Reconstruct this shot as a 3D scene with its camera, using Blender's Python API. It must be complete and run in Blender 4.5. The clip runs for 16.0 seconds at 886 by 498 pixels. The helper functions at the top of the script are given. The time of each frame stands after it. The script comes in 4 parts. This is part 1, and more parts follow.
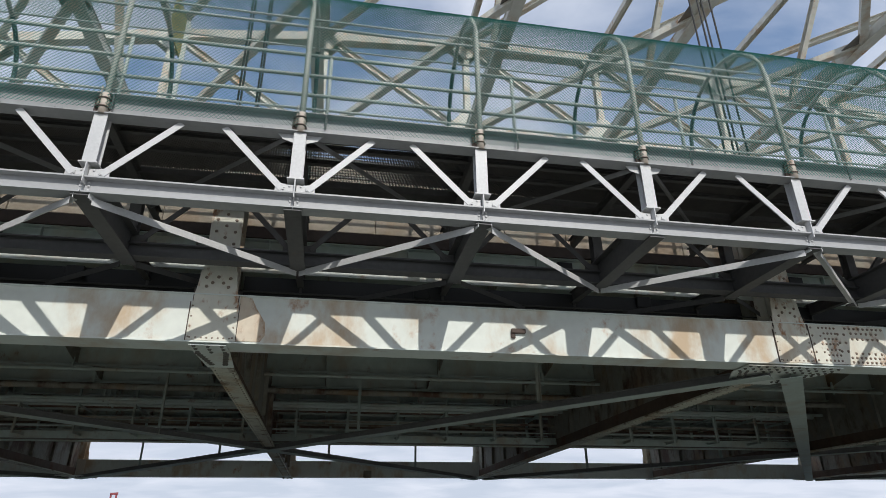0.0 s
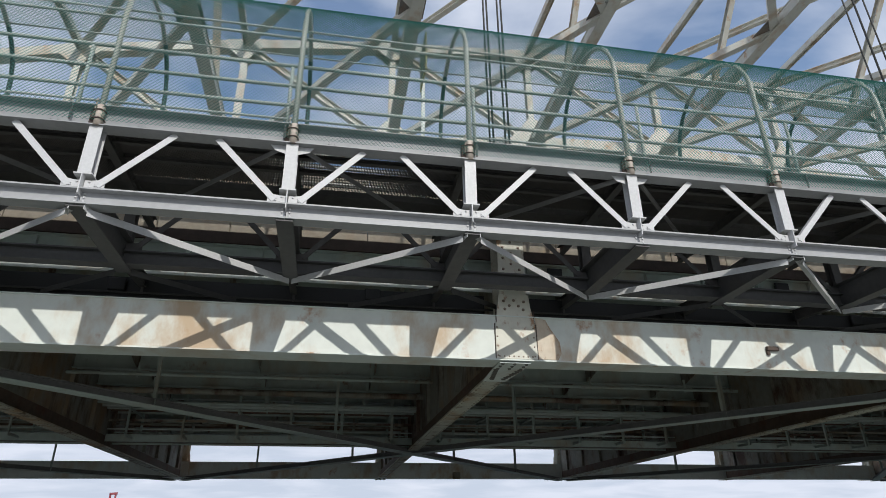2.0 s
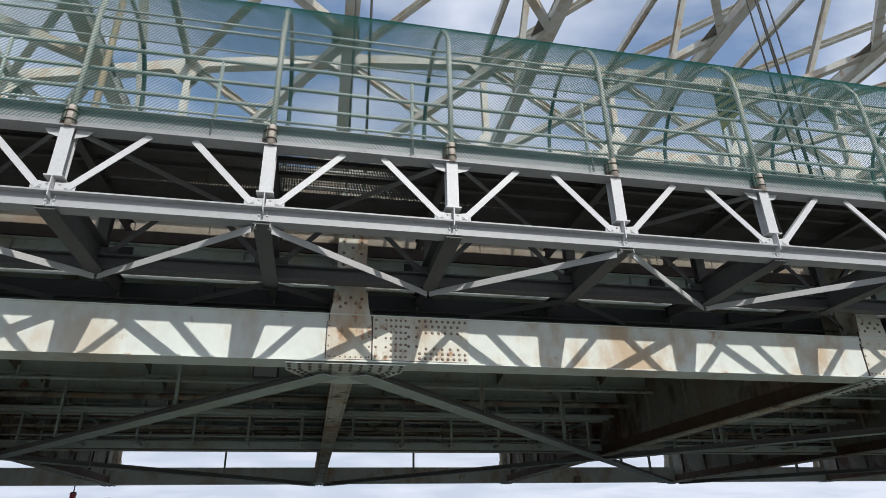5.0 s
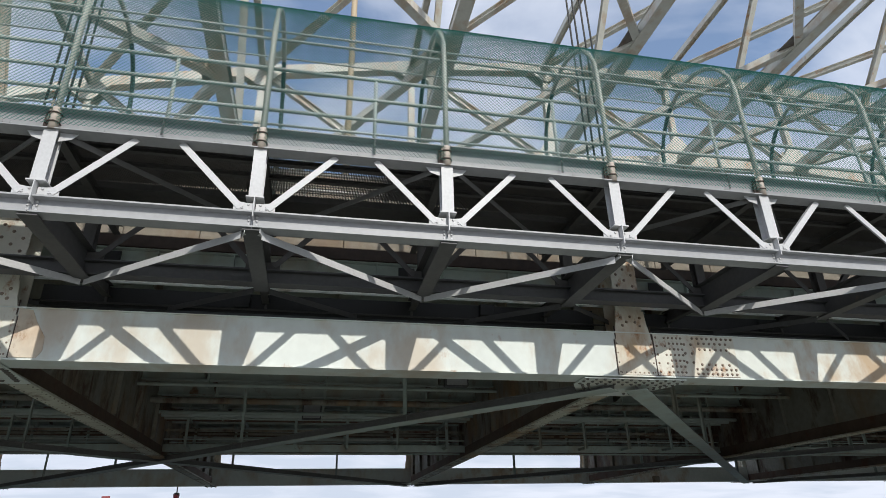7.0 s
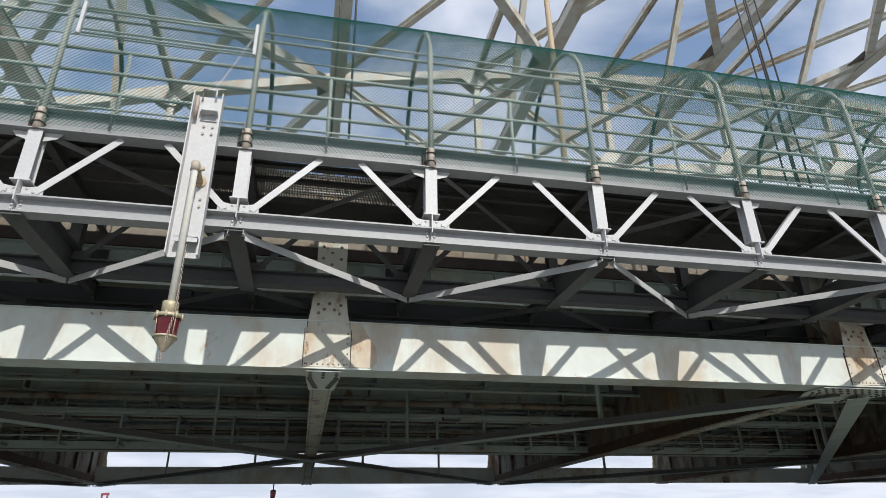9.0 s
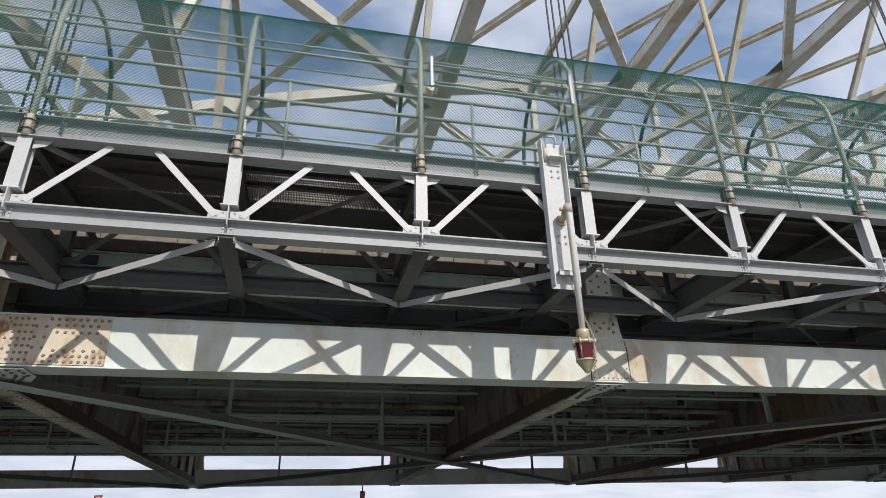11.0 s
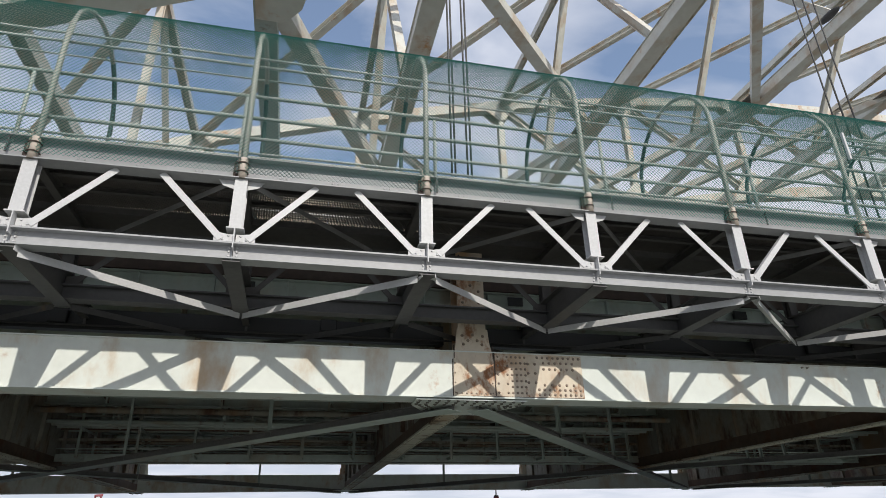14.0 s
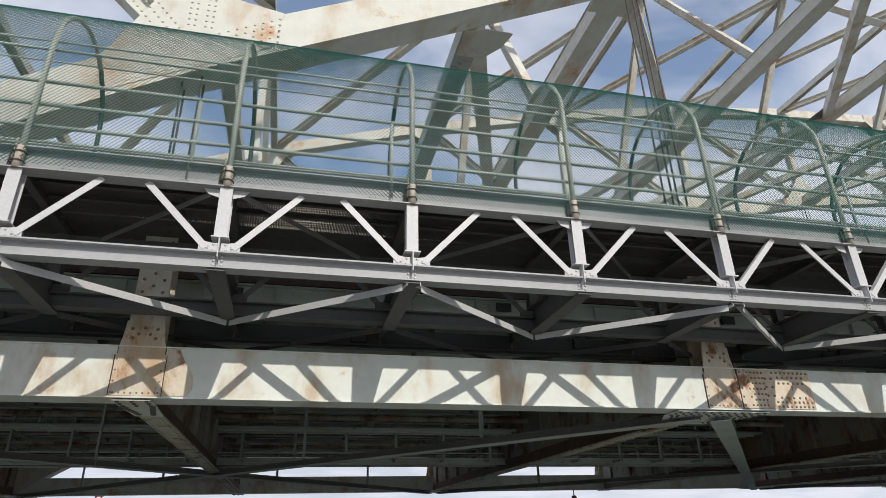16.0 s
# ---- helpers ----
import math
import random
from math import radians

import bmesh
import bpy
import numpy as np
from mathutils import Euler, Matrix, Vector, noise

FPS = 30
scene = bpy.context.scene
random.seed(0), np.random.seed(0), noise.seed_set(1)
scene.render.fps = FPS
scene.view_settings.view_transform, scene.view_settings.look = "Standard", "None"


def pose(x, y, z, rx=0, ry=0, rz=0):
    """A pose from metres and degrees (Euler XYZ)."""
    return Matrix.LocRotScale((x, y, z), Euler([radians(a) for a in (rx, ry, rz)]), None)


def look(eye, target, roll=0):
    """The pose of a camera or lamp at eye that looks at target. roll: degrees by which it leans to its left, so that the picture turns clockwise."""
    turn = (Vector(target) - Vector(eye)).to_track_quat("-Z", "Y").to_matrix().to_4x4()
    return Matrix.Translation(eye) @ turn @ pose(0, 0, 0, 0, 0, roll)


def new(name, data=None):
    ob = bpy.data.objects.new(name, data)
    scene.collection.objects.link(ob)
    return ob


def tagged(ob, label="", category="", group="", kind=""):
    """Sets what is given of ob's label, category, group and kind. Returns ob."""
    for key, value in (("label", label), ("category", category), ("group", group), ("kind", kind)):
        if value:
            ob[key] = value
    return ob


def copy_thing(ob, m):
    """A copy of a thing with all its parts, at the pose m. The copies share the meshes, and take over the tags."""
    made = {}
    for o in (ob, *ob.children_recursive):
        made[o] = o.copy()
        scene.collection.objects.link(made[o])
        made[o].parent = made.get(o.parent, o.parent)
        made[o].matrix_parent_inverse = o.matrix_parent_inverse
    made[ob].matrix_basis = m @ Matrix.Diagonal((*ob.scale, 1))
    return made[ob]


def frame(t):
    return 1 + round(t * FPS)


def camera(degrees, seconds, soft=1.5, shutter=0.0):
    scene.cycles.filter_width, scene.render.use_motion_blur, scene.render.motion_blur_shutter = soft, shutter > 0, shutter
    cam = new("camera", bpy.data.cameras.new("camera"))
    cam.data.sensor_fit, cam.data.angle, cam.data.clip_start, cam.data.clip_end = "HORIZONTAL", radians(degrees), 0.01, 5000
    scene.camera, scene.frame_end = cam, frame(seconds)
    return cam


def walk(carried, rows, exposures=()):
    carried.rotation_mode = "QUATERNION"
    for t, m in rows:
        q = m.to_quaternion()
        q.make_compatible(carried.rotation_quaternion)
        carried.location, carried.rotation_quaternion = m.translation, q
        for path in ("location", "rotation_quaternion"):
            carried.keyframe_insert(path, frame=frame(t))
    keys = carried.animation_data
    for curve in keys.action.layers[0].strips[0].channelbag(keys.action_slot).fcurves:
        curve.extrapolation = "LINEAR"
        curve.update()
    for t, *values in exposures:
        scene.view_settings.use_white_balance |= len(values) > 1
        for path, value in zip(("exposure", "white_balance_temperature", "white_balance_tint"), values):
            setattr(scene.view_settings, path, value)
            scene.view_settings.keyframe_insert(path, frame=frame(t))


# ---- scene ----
cam = camera(71.3, 16.0, soft=0.6)
PATH = [
    (0, (-2.332, -8.808, -0.886), (-2.003, -7.016, -0.049), -0.6),
    (0.5, (-3.803, -8.832, -0.887), (-3.475, -7.044, -0.052), -0.6),
    (1, (-5.33, -8.885, -0.88), (-4.995, -7.095, -0.041), -0.6),
    (1.5, (-6.827, -8.954, -0.846), (-6.49, -7.165, -0.008), -0.6),
    (2, (-8.356, -9.077, -0.82), (-8.016, -7.287, 0.015), -0.7),
    (2.5, (-9.888, -9.179, -0.848), (-9.542, -7.395, -0.012), -0.8),
    (3, (-11.393, -9.204, -0.785), (-11.043, -7.418, 0.045), -0.8),
    (3.5, (-12.866, -9.138, -0.808), (-12.508, -7.356, 0.026), -1.0),
    (4, (-14.341, -9.117, -0.766), (-13.982, -7.336, 0.07), -1.0),
    (4.2, (-14.958, -9.072, -0.765), (-14.592, -7.295, 0.076), -1.1),
    (6.3, (-21.199, -8.91, -0.583), (-20.826, -7.136, 0.251), -1.2),
    (6.5, (-21.84, -8.894, -0.551), (-21.46, -7.12, 0.278), -1.3),
    (7, (-23.366, -8.815, -0.519), (-22.984, -7.041, 0.313), -1.3),
    (7.5, (-24.869, -8.749, -0.494), (-24.485, -6.975, 0.339), -1.3),
    (8, (-26.328, -8.749, -0.505), (-25.943, -6.975, 0.328), -1.2),
    (8.5, (-27.8, -8.841, -0.508), (-27.413, -7.068, 0.323), -1.1),
    (8.7, (-28.375, -8.911, -0.514), (-27.988, -7.137, 0.315), -1.0),
    (10.8, (-34.696, -9.033, -0.469), (-34.288, -7.264, 0.359), -1.3),
    (11, (-35.339, -9.061, -0.45), (-34.923, -7.293, 0.378), -1.4),
    (11.5, (-36.929, -9.163, -0.392), (-36.508, -7.398, 0.436), -1.4),
    (12, (-38.535, -9.185, -0.29), (-38.11, -7.42, 0.536), -1.4),
    (12.5, (-39.987, -9.138, -0.217), (-39.562, -7.374, 0.611), -1.3),
    (13, (-41.503, -9.152, -0.19), (-41.079, -7.388, 0.637), -1.2),
    (13.5, (-43.072, -9.141, -0.163), (-42.646, -7.378, 0.663), -1.3),
    (14, (-44.657, -9.186, -0.103), (-44.23, -7.423, 0.723), -1.3),
    (14.5, (-46.223, -9.259, -0.067), (-45.794, -7.496, 0.759), -1.3),
    (15, (-47.745, -9.329, -0.05), (-47.315, -7.566, 0.772), -1.3),
    (15.5, (-49.201, -9.352, -0.035), (-48.77, -7.591, 0.791), -1.4),
    (16, (-50.575, -9.329, 0.004), (-50.14, -7.569, 0.828), -1.4),
]
walk(cam, [(t, look(eye, target, roll)) for t, eye, target, roll in PATH], exposures=[(0, -0.06, 6450, 7), (4, -0.06, 6400, 7), (6.4, 0.06, 6450, 7), (8, 0.07, 6500, 7), (12, 0.03, 6650, 8), (14, 0.02, 6720, 8), (16, -0.02, 6760, 8)])

# ---------------------------------------------------------------- world, sun
SUN_AZ, SUN_EL = 10.8, 35.55          # degrees: sun behind the camera, off to the right; height
world = bpy.data.worlds.new("sky")
scene.world = world
world.use_nodes = True
wn, wl = world.node_tree.nodes, world.node_tree.links
wn.clear()
w_out = wn.new("ShaderNodeOutputWorld")
w_bg = wn.new("ShaderNodeBackground")
w_sky = wn.new("ShaderNodeTexSky")
w_sky.sky_type, w_sky.sun_disc = "NISHITA", False
w_sky.sun_elevation, w_sky.sun_rotation = radians(SUN_EL), radians(180 - SUN_AZ)
w_co = wn.new("ShaderNodeTexCoord")
w_sep = wn.new("ShaderNodeSeparateXYZ")
w_lift = wn.new("ShaderNodeMath")
w_lift.operation, w_lift.inputs[1].default_value = "ADD", 0.13
w_flat = wn.new("ShaderNodeVectorMath")          # the clouds lie in a flat layer
w_flat.operation = "DIVIDE"
w_map = wn.new("ShaderNodeMapping")
w_map.inputs["Location"].default_value, w_map.inputs["Scale"].default_value = (0.35, 0.6, 0.0), (0.8, 0.95, 0.0)
w_noise = wn.new("ShaderNodeTexNoise")
w_noise.inputs["Scale"].default_value, w_noise.inputs["Detail"].default_value = 2.6, 7.0
w_noise.inputs["Roughness"].default_value, w_noise.inputs["Distortion"].default_value = 0.48, 0.3
w_ramp = wn.new("ShaderNodeValToRGB")
w_ramp.color_ramp.elements[0].position, w_ramp.color_ramp.elements[1].position = 0.445, 0.74
w_ramp.color_ramp.elements[0].color = (0.1, 0.1, 0.1, 1)
w_mix = wn.new("ShaderNodeMixRGB")
w_mix.inputs["Color2"].default_value = (4.3, 4.5, 5.2, 1)
wl.new(w_sep.outputs["Z"], w_lift.inputs[0])
wl.new(w_co.outputs["Generated"], w_flat.inputs[0])
wl.new(w_lift.outputs["Value"], w_flat.inputs[1])
wl.new(w_flat.outputs["Vector"], w_map.inputs["Vector"])
wl.new(w_map.outputs["Vector"], w_noise.inputs["Vector"])
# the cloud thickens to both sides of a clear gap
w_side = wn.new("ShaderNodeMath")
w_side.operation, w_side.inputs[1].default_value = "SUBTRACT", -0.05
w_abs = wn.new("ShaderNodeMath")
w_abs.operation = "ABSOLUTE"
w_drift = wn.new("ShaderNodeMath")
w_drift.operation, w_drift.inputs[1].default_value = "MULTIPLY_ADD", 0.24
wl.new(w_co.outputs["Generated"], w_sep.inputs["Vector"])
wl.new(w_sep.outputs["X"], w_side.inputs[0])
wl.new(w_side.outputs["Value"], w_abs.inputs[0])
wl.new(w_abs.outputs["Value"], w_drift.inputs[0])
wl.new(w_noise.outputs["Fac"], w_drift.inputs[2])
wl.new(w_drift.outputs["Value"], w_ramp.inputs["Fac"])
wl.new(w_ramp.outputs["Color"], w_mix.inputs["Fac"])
w_cap = wn.new("ShaderNodeVectorMath")
w_cap.operation = "MINIMUM"
w_cap.inputs[1].default_value = (3.3, 3.65, 4.4)
wl.new(w_sky.outputs["Color"], w_cap.inputs[0])
wl.new(w_cap.outputs["Vector"], w_mix.inputs["Color1"])
wl.new(w_mix.outputs["Color"], w_bg.inputs["Color"])
wl.new(w_bg.outputs["Background"], w_out.inputs["Surface"])
w_sky.ozone_density, w_sky.dust_density = 2.5, 0.6
w_bg.inputs["Strength"].default_value = 0.185
sun = new("sun", bpy.data.lights.new("sun", "SUN"))
sun.data.energy, sun.data.angle, sun.data.color = 3.2, radians(0.53), (1.0, 0.96, 0.9)
sun.matrix_world = look((0, 0, 0), (-math.sin(radians(SUN_AZ)) * math.cos(radians(SUN_EL)), math.cos(radians(SUN_AZ)) * math.cos(radians(SUN_EL)), -math.sin(radians(SUN_EL))))
scene.view_settings.exposure = 0.0


# ---------------------------------------------------------------- materials
def mat(name, base, rough=0.6, metal=0.0, vary=0.15, grain=8.0, rust=0.0, rust_colour=(0.24, 0.09, 0.035), bump=0.1, streak=0.0, rust_scale=0.9, stain=0.0):
    """A painted or bare surface: two scales of tone, rust patches, downward streaks and fine relief."""
    m = bpy.data.materials.new(name)
    m.use_nodes = True
    n, l = m.node_tree.nodes, m.node_tree.links
    bsdf = n["Principled BSDF"]
    co = n.new("ShaderNodeTexCoord")
    geo = n.new("ShaderNodeNewGeometry")
    big = n.new("ShaderNodeTexNoise")
    big.inputs["Scale"].default_value, big.inputs["Detail"].default_value = 0.7, 6
    fine = n.new("ShaderNodeTexNoise")
    fine.inputs["Scale"].default_value, fine.inputs["Detail"].default_value = grain, 5
    for t in (big, fine):
        l.new(geo.outputs["Position"], t.inputs["Vector"])
    add = n.new("ShaderNodeMath")
    add.operation = "ADD"
    l.new(big.outputs["Fac"], add.inputs[0])
    l.new(fine.outputs["Fac"], add.inputs[1])
    rng = n.new("ShaderNodeMapRange")
    rng.inputs["From Min"].default_value, rng.inputs["From Max"].default_value = 0.6, 1.4
    rng.inputs["To Min"].default_value, rng.inputs["To Max"].default_value = 1 - vary, 1 + vary
    l.new(add.outputs["Value"], rng.inputs["Value"])
    mul = n.new("ShaderNodeVectorMath")
    mul.operation = "SCALE"
    mul.inputs[0].default_value = base
    l.new(rng.outputs["Result"], mul.inputs["Scale"])
    colour = mul.outputs["Vector"]
    if stain > 0:
        sn = n.new("ShaderNodeTexNoise")
        sn.inputs["Scale"].default_value, sn.inputs["Detail"].default_value, sn.inputs["Roughness"].default_value = 0.55, 8, 0.6
        sm = n.new("ShaderNodeMapping")
        sm.inputs["Location"].default_value, sm.inputs["Scale"].default_value = (7.3, 2.1, 4.4), (1.6, 1, 1 - 0.5 * streak)
        l.new(geo.outputs["Position"], sm.inputs["Vector"])
        l.new(sm.outputs["Vector"], sn.inputs["Vector"])
        sr = n.new("ShaderNodeMapRange")
        sr.interpolation_type = "SMOOTHSTEP"
        sr.inputs["From Min"].default_value, sr.inputs["From Max"].default_value, sr.inputs["To Max"].default_value = 0.47, 0.68, stain
        l.new(sn.outputs["Fac"], sr.inputs["Value"])
        sx = n.new("ShaderNodeMixRGB")
        sx.inputs["Color2"].default_value = (0.5 * base[0] + 0.14, 0.38 * base[1] + 0.06, 0.26 * base[2] + 0.02, 1)
        l.new(sr.outputs["Result"], sx.inputs["Fac"])
        l.new(colour, sx.inputs["Color1"])
        colour = sx.outputs["Color"]
    if rust > 0:
        rn = n.new("ShaderNodeTexNoise")
        rn.inputs["Scale"].default_value, rn.inputs["Detail"].default_value, rn.inputs["Roughness"].default_value = rust_scale, 9, 0.68
        stretch = n.new("ShaderNodeMapping")
        stretch.inputs["Scale"].default_value = (1, 1, 1 - 0.75 * streak)
        l.new(geo.outputs["Position"], stretch.inputs["Vector"])
        l.new(stretch.outputs["Vector"], rn.inputs["Vector"])
        rr = n.new("ShaderNodeMapRange")
        rr.interpolation_type = "SMOOTHSTEP"
        rr.inputs["From Min"].default_value, rr.inputs["From Max"].default_value = 0.72 - 0.34 * rust, 0.86 - 0.3 * rust
        l.new(rn.outputs["Fac"], rr.inputs["Value"])
        rc = n.new("ShaderNodeMixRGB")
        rc.inputs["Color1"].default_value = (*rust_colour, 1)
        rc.inputs["Color2"].default_value = (rust_colour[0] * 1.9, rust_colour[1] * 2.2, rust_colour[2] * 2.2, 1)
        l.new(fine.outputs["Fac"], rc.inputs["Fac"])
        mx = n.new("ShaderNodeMixRGB")
        l.new(rr.outputs["Result"], mx.inputs["Fac"])
        l.new(colour, mx.inputs["Color1"])
        l.new(rc.outputs["Color"], mx.inputs["Color2"])
        colour = mx.outputs["Color"]
    l.new(colour, bsdf.inputs["Base Color"])
    bsdf.inputs["Roughness"].default_value, bsdf.inputs["Metallic"].default_value = rough, metal
    if bump > 0:
        b = n.new("ShaderNodeBump")
        b.inputs["Strength"].default_value, b.inputs["Distance"].default_value = bump, 0.01
        l.new(add.outputs["Value"], b.inputs["Height"])
        l.new(b.outputs["Normal"], bsdf.inputs["Normal"])
    return m


GALV = mat("galvanised_steel", (0.53, 0.525, 0.53), 0.5, 0.0, 0.12, 22, 0.2, (0.25, 0.16, 0.1))
GALV_CHORD = mat("weathered_galvanised_chord", (0.355, 0.355, 0.365), 0.5, 0.0, 0.12, 9, 0.1, (0.2, 0.13, 0.09), 0.1, 0.3)
# dull steel; under the footway its darkness stands for shade
GALV_DULL_SHADED = mat("dull_and_shaded_galvanised_steel", (0.085, 0.083, 0.084), 0.6, 0.0, 0.22, 10, 0.3, (0.12, 0.07, 0.045))
# weathered steel with the shade under the footway put into its colour
SHADED_STEEL = mat("shade_dark_weathered_steel", (0.08, 0.075, 0.071), 0.65, 0.0, 0.25, 8, 0.3, (0.07, 0.04, 0.03))
CLAMP = mat("rusted_clamp_steel", (0.43, 0.365, 0.31), 0.7, 0.0, 0.2, 20, 0.5, (0.16, 0.09, 0.06))
PAINT = mat("pale_green_bridge_paint", (0.70, 0.735, 0.70), 0.55, 0.0, 0.07, 5, 0.33, (0.28, 0.13, 0.06), 0.06, 0.4, 1.4, stain=0.52)
PAINT_STAINED = mat("rust_washed_bridge_paint", (0.70, 0.725, 0.68), 0.6, 0.0, 0.08, 5, 0.42, (0.28, 0.12, 0.05), 0.08, 0.3, 1.1, stain=0.85)
RIVET = mat("rusty_rivet_heads", (0.27, 0.21, 0.165), 0.6, 0.0, 0.3, 30, 0.6, (0.16, 0.08, 0.045))
RIVET_DARK = mat("dark_rivet_heads", (0.13, 0.12, 0.105), 0.65, 0.0, 0.3, 30, 0.5, (0.07, 0.045, 0.03))
FLANGE = mat("rust_blotched_flange_paint", (0.55, 0.54, 0.46), 0.7, 0.0, 0.15, 6, 0.64, (0.10, 0.055, 0.032), 0.12, 0.0, 1.7, stain=0.9)
LEDGE = mat("rust_brown_steel", (0.085, 0.06, 0.05), 0.8, 0.0, 0.3, 6)
RUST_RED = mat("red_brown_rusted_steel", (0.13, 0.085, 0.06), 0.8, 0.0, 0.3, 5, 0.66, (0.085, 0.032, 0.018), 0.15, 0.2, 0.9)
BRACE = mat("pale_grey_green_brace_paint", (0.47, 0.53, 0.50), 0.6, 0.0, 0.12, 4, 0.36, (0.18, 0.09, 0.05), 0.08, 0.3, stain=0.3)
PAINT_RUST = mat("rusting_bridge_paint", (0.68, 0.66, 0.58), 0.65, 0.0, 0.1, 6, 0.56, (0.25, 0.11, 0.05), 0.12, 0.6, 4.0, stain=0.85)
TEAL = mat("grey_green_bridge_paint", (0.38, 0.44, 0.41), 0.6, 0.0, 0.14, 4, 0.42, (0.14, 0.065, 0.035), 0.08, 0.3, 1.3, stain=0.5)
TEAL_RUST = mat("rust_streaked_green_paint", (0.26, 0.25, 0.21), 0.7, 0.0, 0.25, 5, 0.72, (0.07, 0.031, 0.019), 0.12, 0.8, 1.0, stain=0.8)
PAINT_HEAVY = mat("heavily_rusted_bridge_paint", (0.64, 0.555, 0.45), 0.7, 0.0, 0.14, 6, 0.64, (0.20, 0.075, 0.03), 0.15, 0.5, 2.6, stain=0.95)
# steel darkened to carry the shade that its members stand in
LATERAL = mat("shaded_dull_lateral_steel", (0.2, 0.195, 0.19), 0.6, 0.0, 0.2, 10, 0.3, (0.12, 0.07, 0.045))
INNER_LEG = mat("dark_green_tube", (0.045, 0.085, 0.08), 0.5, 0.0, 0.2, 14)
ARCH = mat("weathered_arch_paint", (0.60, 0.59, 0.535), 0.6, 0.0, 0.1, 3, 0.46, (0.32, 0.15, 0.065), 0.06, 0.2, 1.0, stain=0.6)
NODE = mat("black_stained_arch_paint", (0.17, 0.16, 0.145), 0.75, 0.0, 0.35, 3, 0.5, (0.05, 0.035, 0.028), 0.1, 0.0, 1.2, stain=0.5)
CONCRETE = mat("stained_concrete", (0.42, 0.36, 0.29), 0.85, 0.0, 0.15, 9, 0.4, (0.26, 0.16, 0.1), 0.2, stain=0.4)
DECK = mat("dark_grating_steel", (0.105, 0.095, 0.086), 0.7, 0.0, 0.25, 6)
ASPHALT = mat("pale_worn_road_surface", (0.24, 0.235, 0.225), 0.9, 0.0, 0.2, 30)
HOOP = mat("weathered_fence_tube", (0.55, 0.545, 0.50), 0.5, 0.0, 0.14, 14, 0.3, (0.22, 0.13, 0.08))
FENCE = mat("grey_green_fence_steel", (0.50, 0.535, 0.51), 0.45, 0.0, 0.1, 15)
MESH = mat("green_vinyl_wire", (0.06, 0.24, 0.2), 0.35, 0.0, 0.1, 10, bump=0)
ROPE = mat("black_wire_rope", (0.075, 0.072, 0.07), 0.6, 0.3, 0.1, 40)
PALE = mat("pale_weathered_pipe_paint", (0.64, 0.62, 0.56), 0.6, 0.0, 0.12, 12, 0.35, (0.25, 0.15, 0.08))
TAN = mat("tan_weathered_paint", (0.46, 0.36, 0.24), 0.6, 0.0, 0.15, 12, 0.4, (0.25, 0.13, 0.06))
YELLOW = mat("faded_yellow_paint", (0.36, 0.31, 0.1), 0.6, 0.0, 0.12, 10, 0.3)
BLACK = mat("black_paint", (0.02, 0.02, 0.02), 0.5, 0.0, 0.1, 10)
BRASS = mat("weathered_brass", (0.52, 0.45, 0.31), 0.5, 0.4, 0.2, 25, 0.4, (0.2, 0.13, 0.07))
CRANE = mat("red_crane_paint", (0.26, 0.06, 0.07), 0.6, 0.0, 0.1, 0.2)
WATER = mat("harbour_water", (0.15, 0.163, 0.14), 0.12, 0.0, 0.2, 0.5, bump=0.6)


# ---------------------------------------------------------------- mesh helpers
def box_to(bm, m, sx, sy, sz):
    """A box of the given size centred on the pose m."""
    bmesh.ops.create_cube(bm, size=1, matrix=m @ Matrix.Diagonal((sx, sy, sz, 1)))


def axes(a, b, up=(0, 0, 1)):
    """A pose at the middle of a-b whose x runs from a to b and whose z is as near to up as can be."""
    a, b, up = Vector(a), Vector(b), Vector(up)
    x = (b - a).normalized()
    y = up.cross(x)
    if y.length < 1e-4:
        y = Vector((0, 1, 0)).cross(x)
    y.normalize()
    z = x.cross(y)
    m = Matrix((x, y, z)).transposed().to_4x4()
    m.translation = (a + b) / 2
    return m, (b - a).length


def bar(bm, a, b, w, h, kind="box", up=(0, 0, 1), t=0.015):
    """A rolled section from a to b; w across, h along up. Kinds: box, I, H (flanges at the sides), C, L, T."""
    m, n = axes(a, b, up)
    if kind == "box":
        box_to(bm, m, n, w, h)
        return
    c, d, e = w / 2, h / 2, t / 2
    if kind == "I":
        q = [(-c, -d), (c, -d), (c, -d + t), (e, -d + t), (e, d - t), (c, d - t), (c, d), (-c, d), (-c, d - t), (-e, d - t), (-e, -d + t), (-c, -d + t)]
    elif kind == "H":
        q = [(-c, -d), (-c + t, -d), (-c + t, -e), (c - t, -e), (c - t, -d), (c, -d), (c, d), (c - t, d), (c - t, e), (-c + t, e), (-c + t, d), (-c, d)]
    elif kind == "C":
        q = [(-c, -d), (c, -d), (c, -d + t), (-c + t, -d + t), (-c + t, d - t), (c, d - t), (c, d), (-c, d)]
    elif kind == "L":
        q = [(-c, -d), (-c + t, -d), (-c + t, d - t), (c, d - t), (c, d), (-c, d)]
    else:
        q = [(-e, -d), (e, -d), (e, d - t), (c, d - t), (c, d), (-c, d), (-c, d - t), (-e, d - t)]
    lo = [bm.verts.new(m @ Vector((-n / 2, y, z))) for y, z in q]
    hi = [bm.verts.new(m @ Vector((n / 2, y, z))) for y, z in q]
    for i in range(len(q)):
        k = (i + 1) % len(q)
        bm.faces.new((lo[i], lo[k], hi[k], hi[i]))
    bm.faces.new(lo[::-1])
    bm.faces.new(hi)


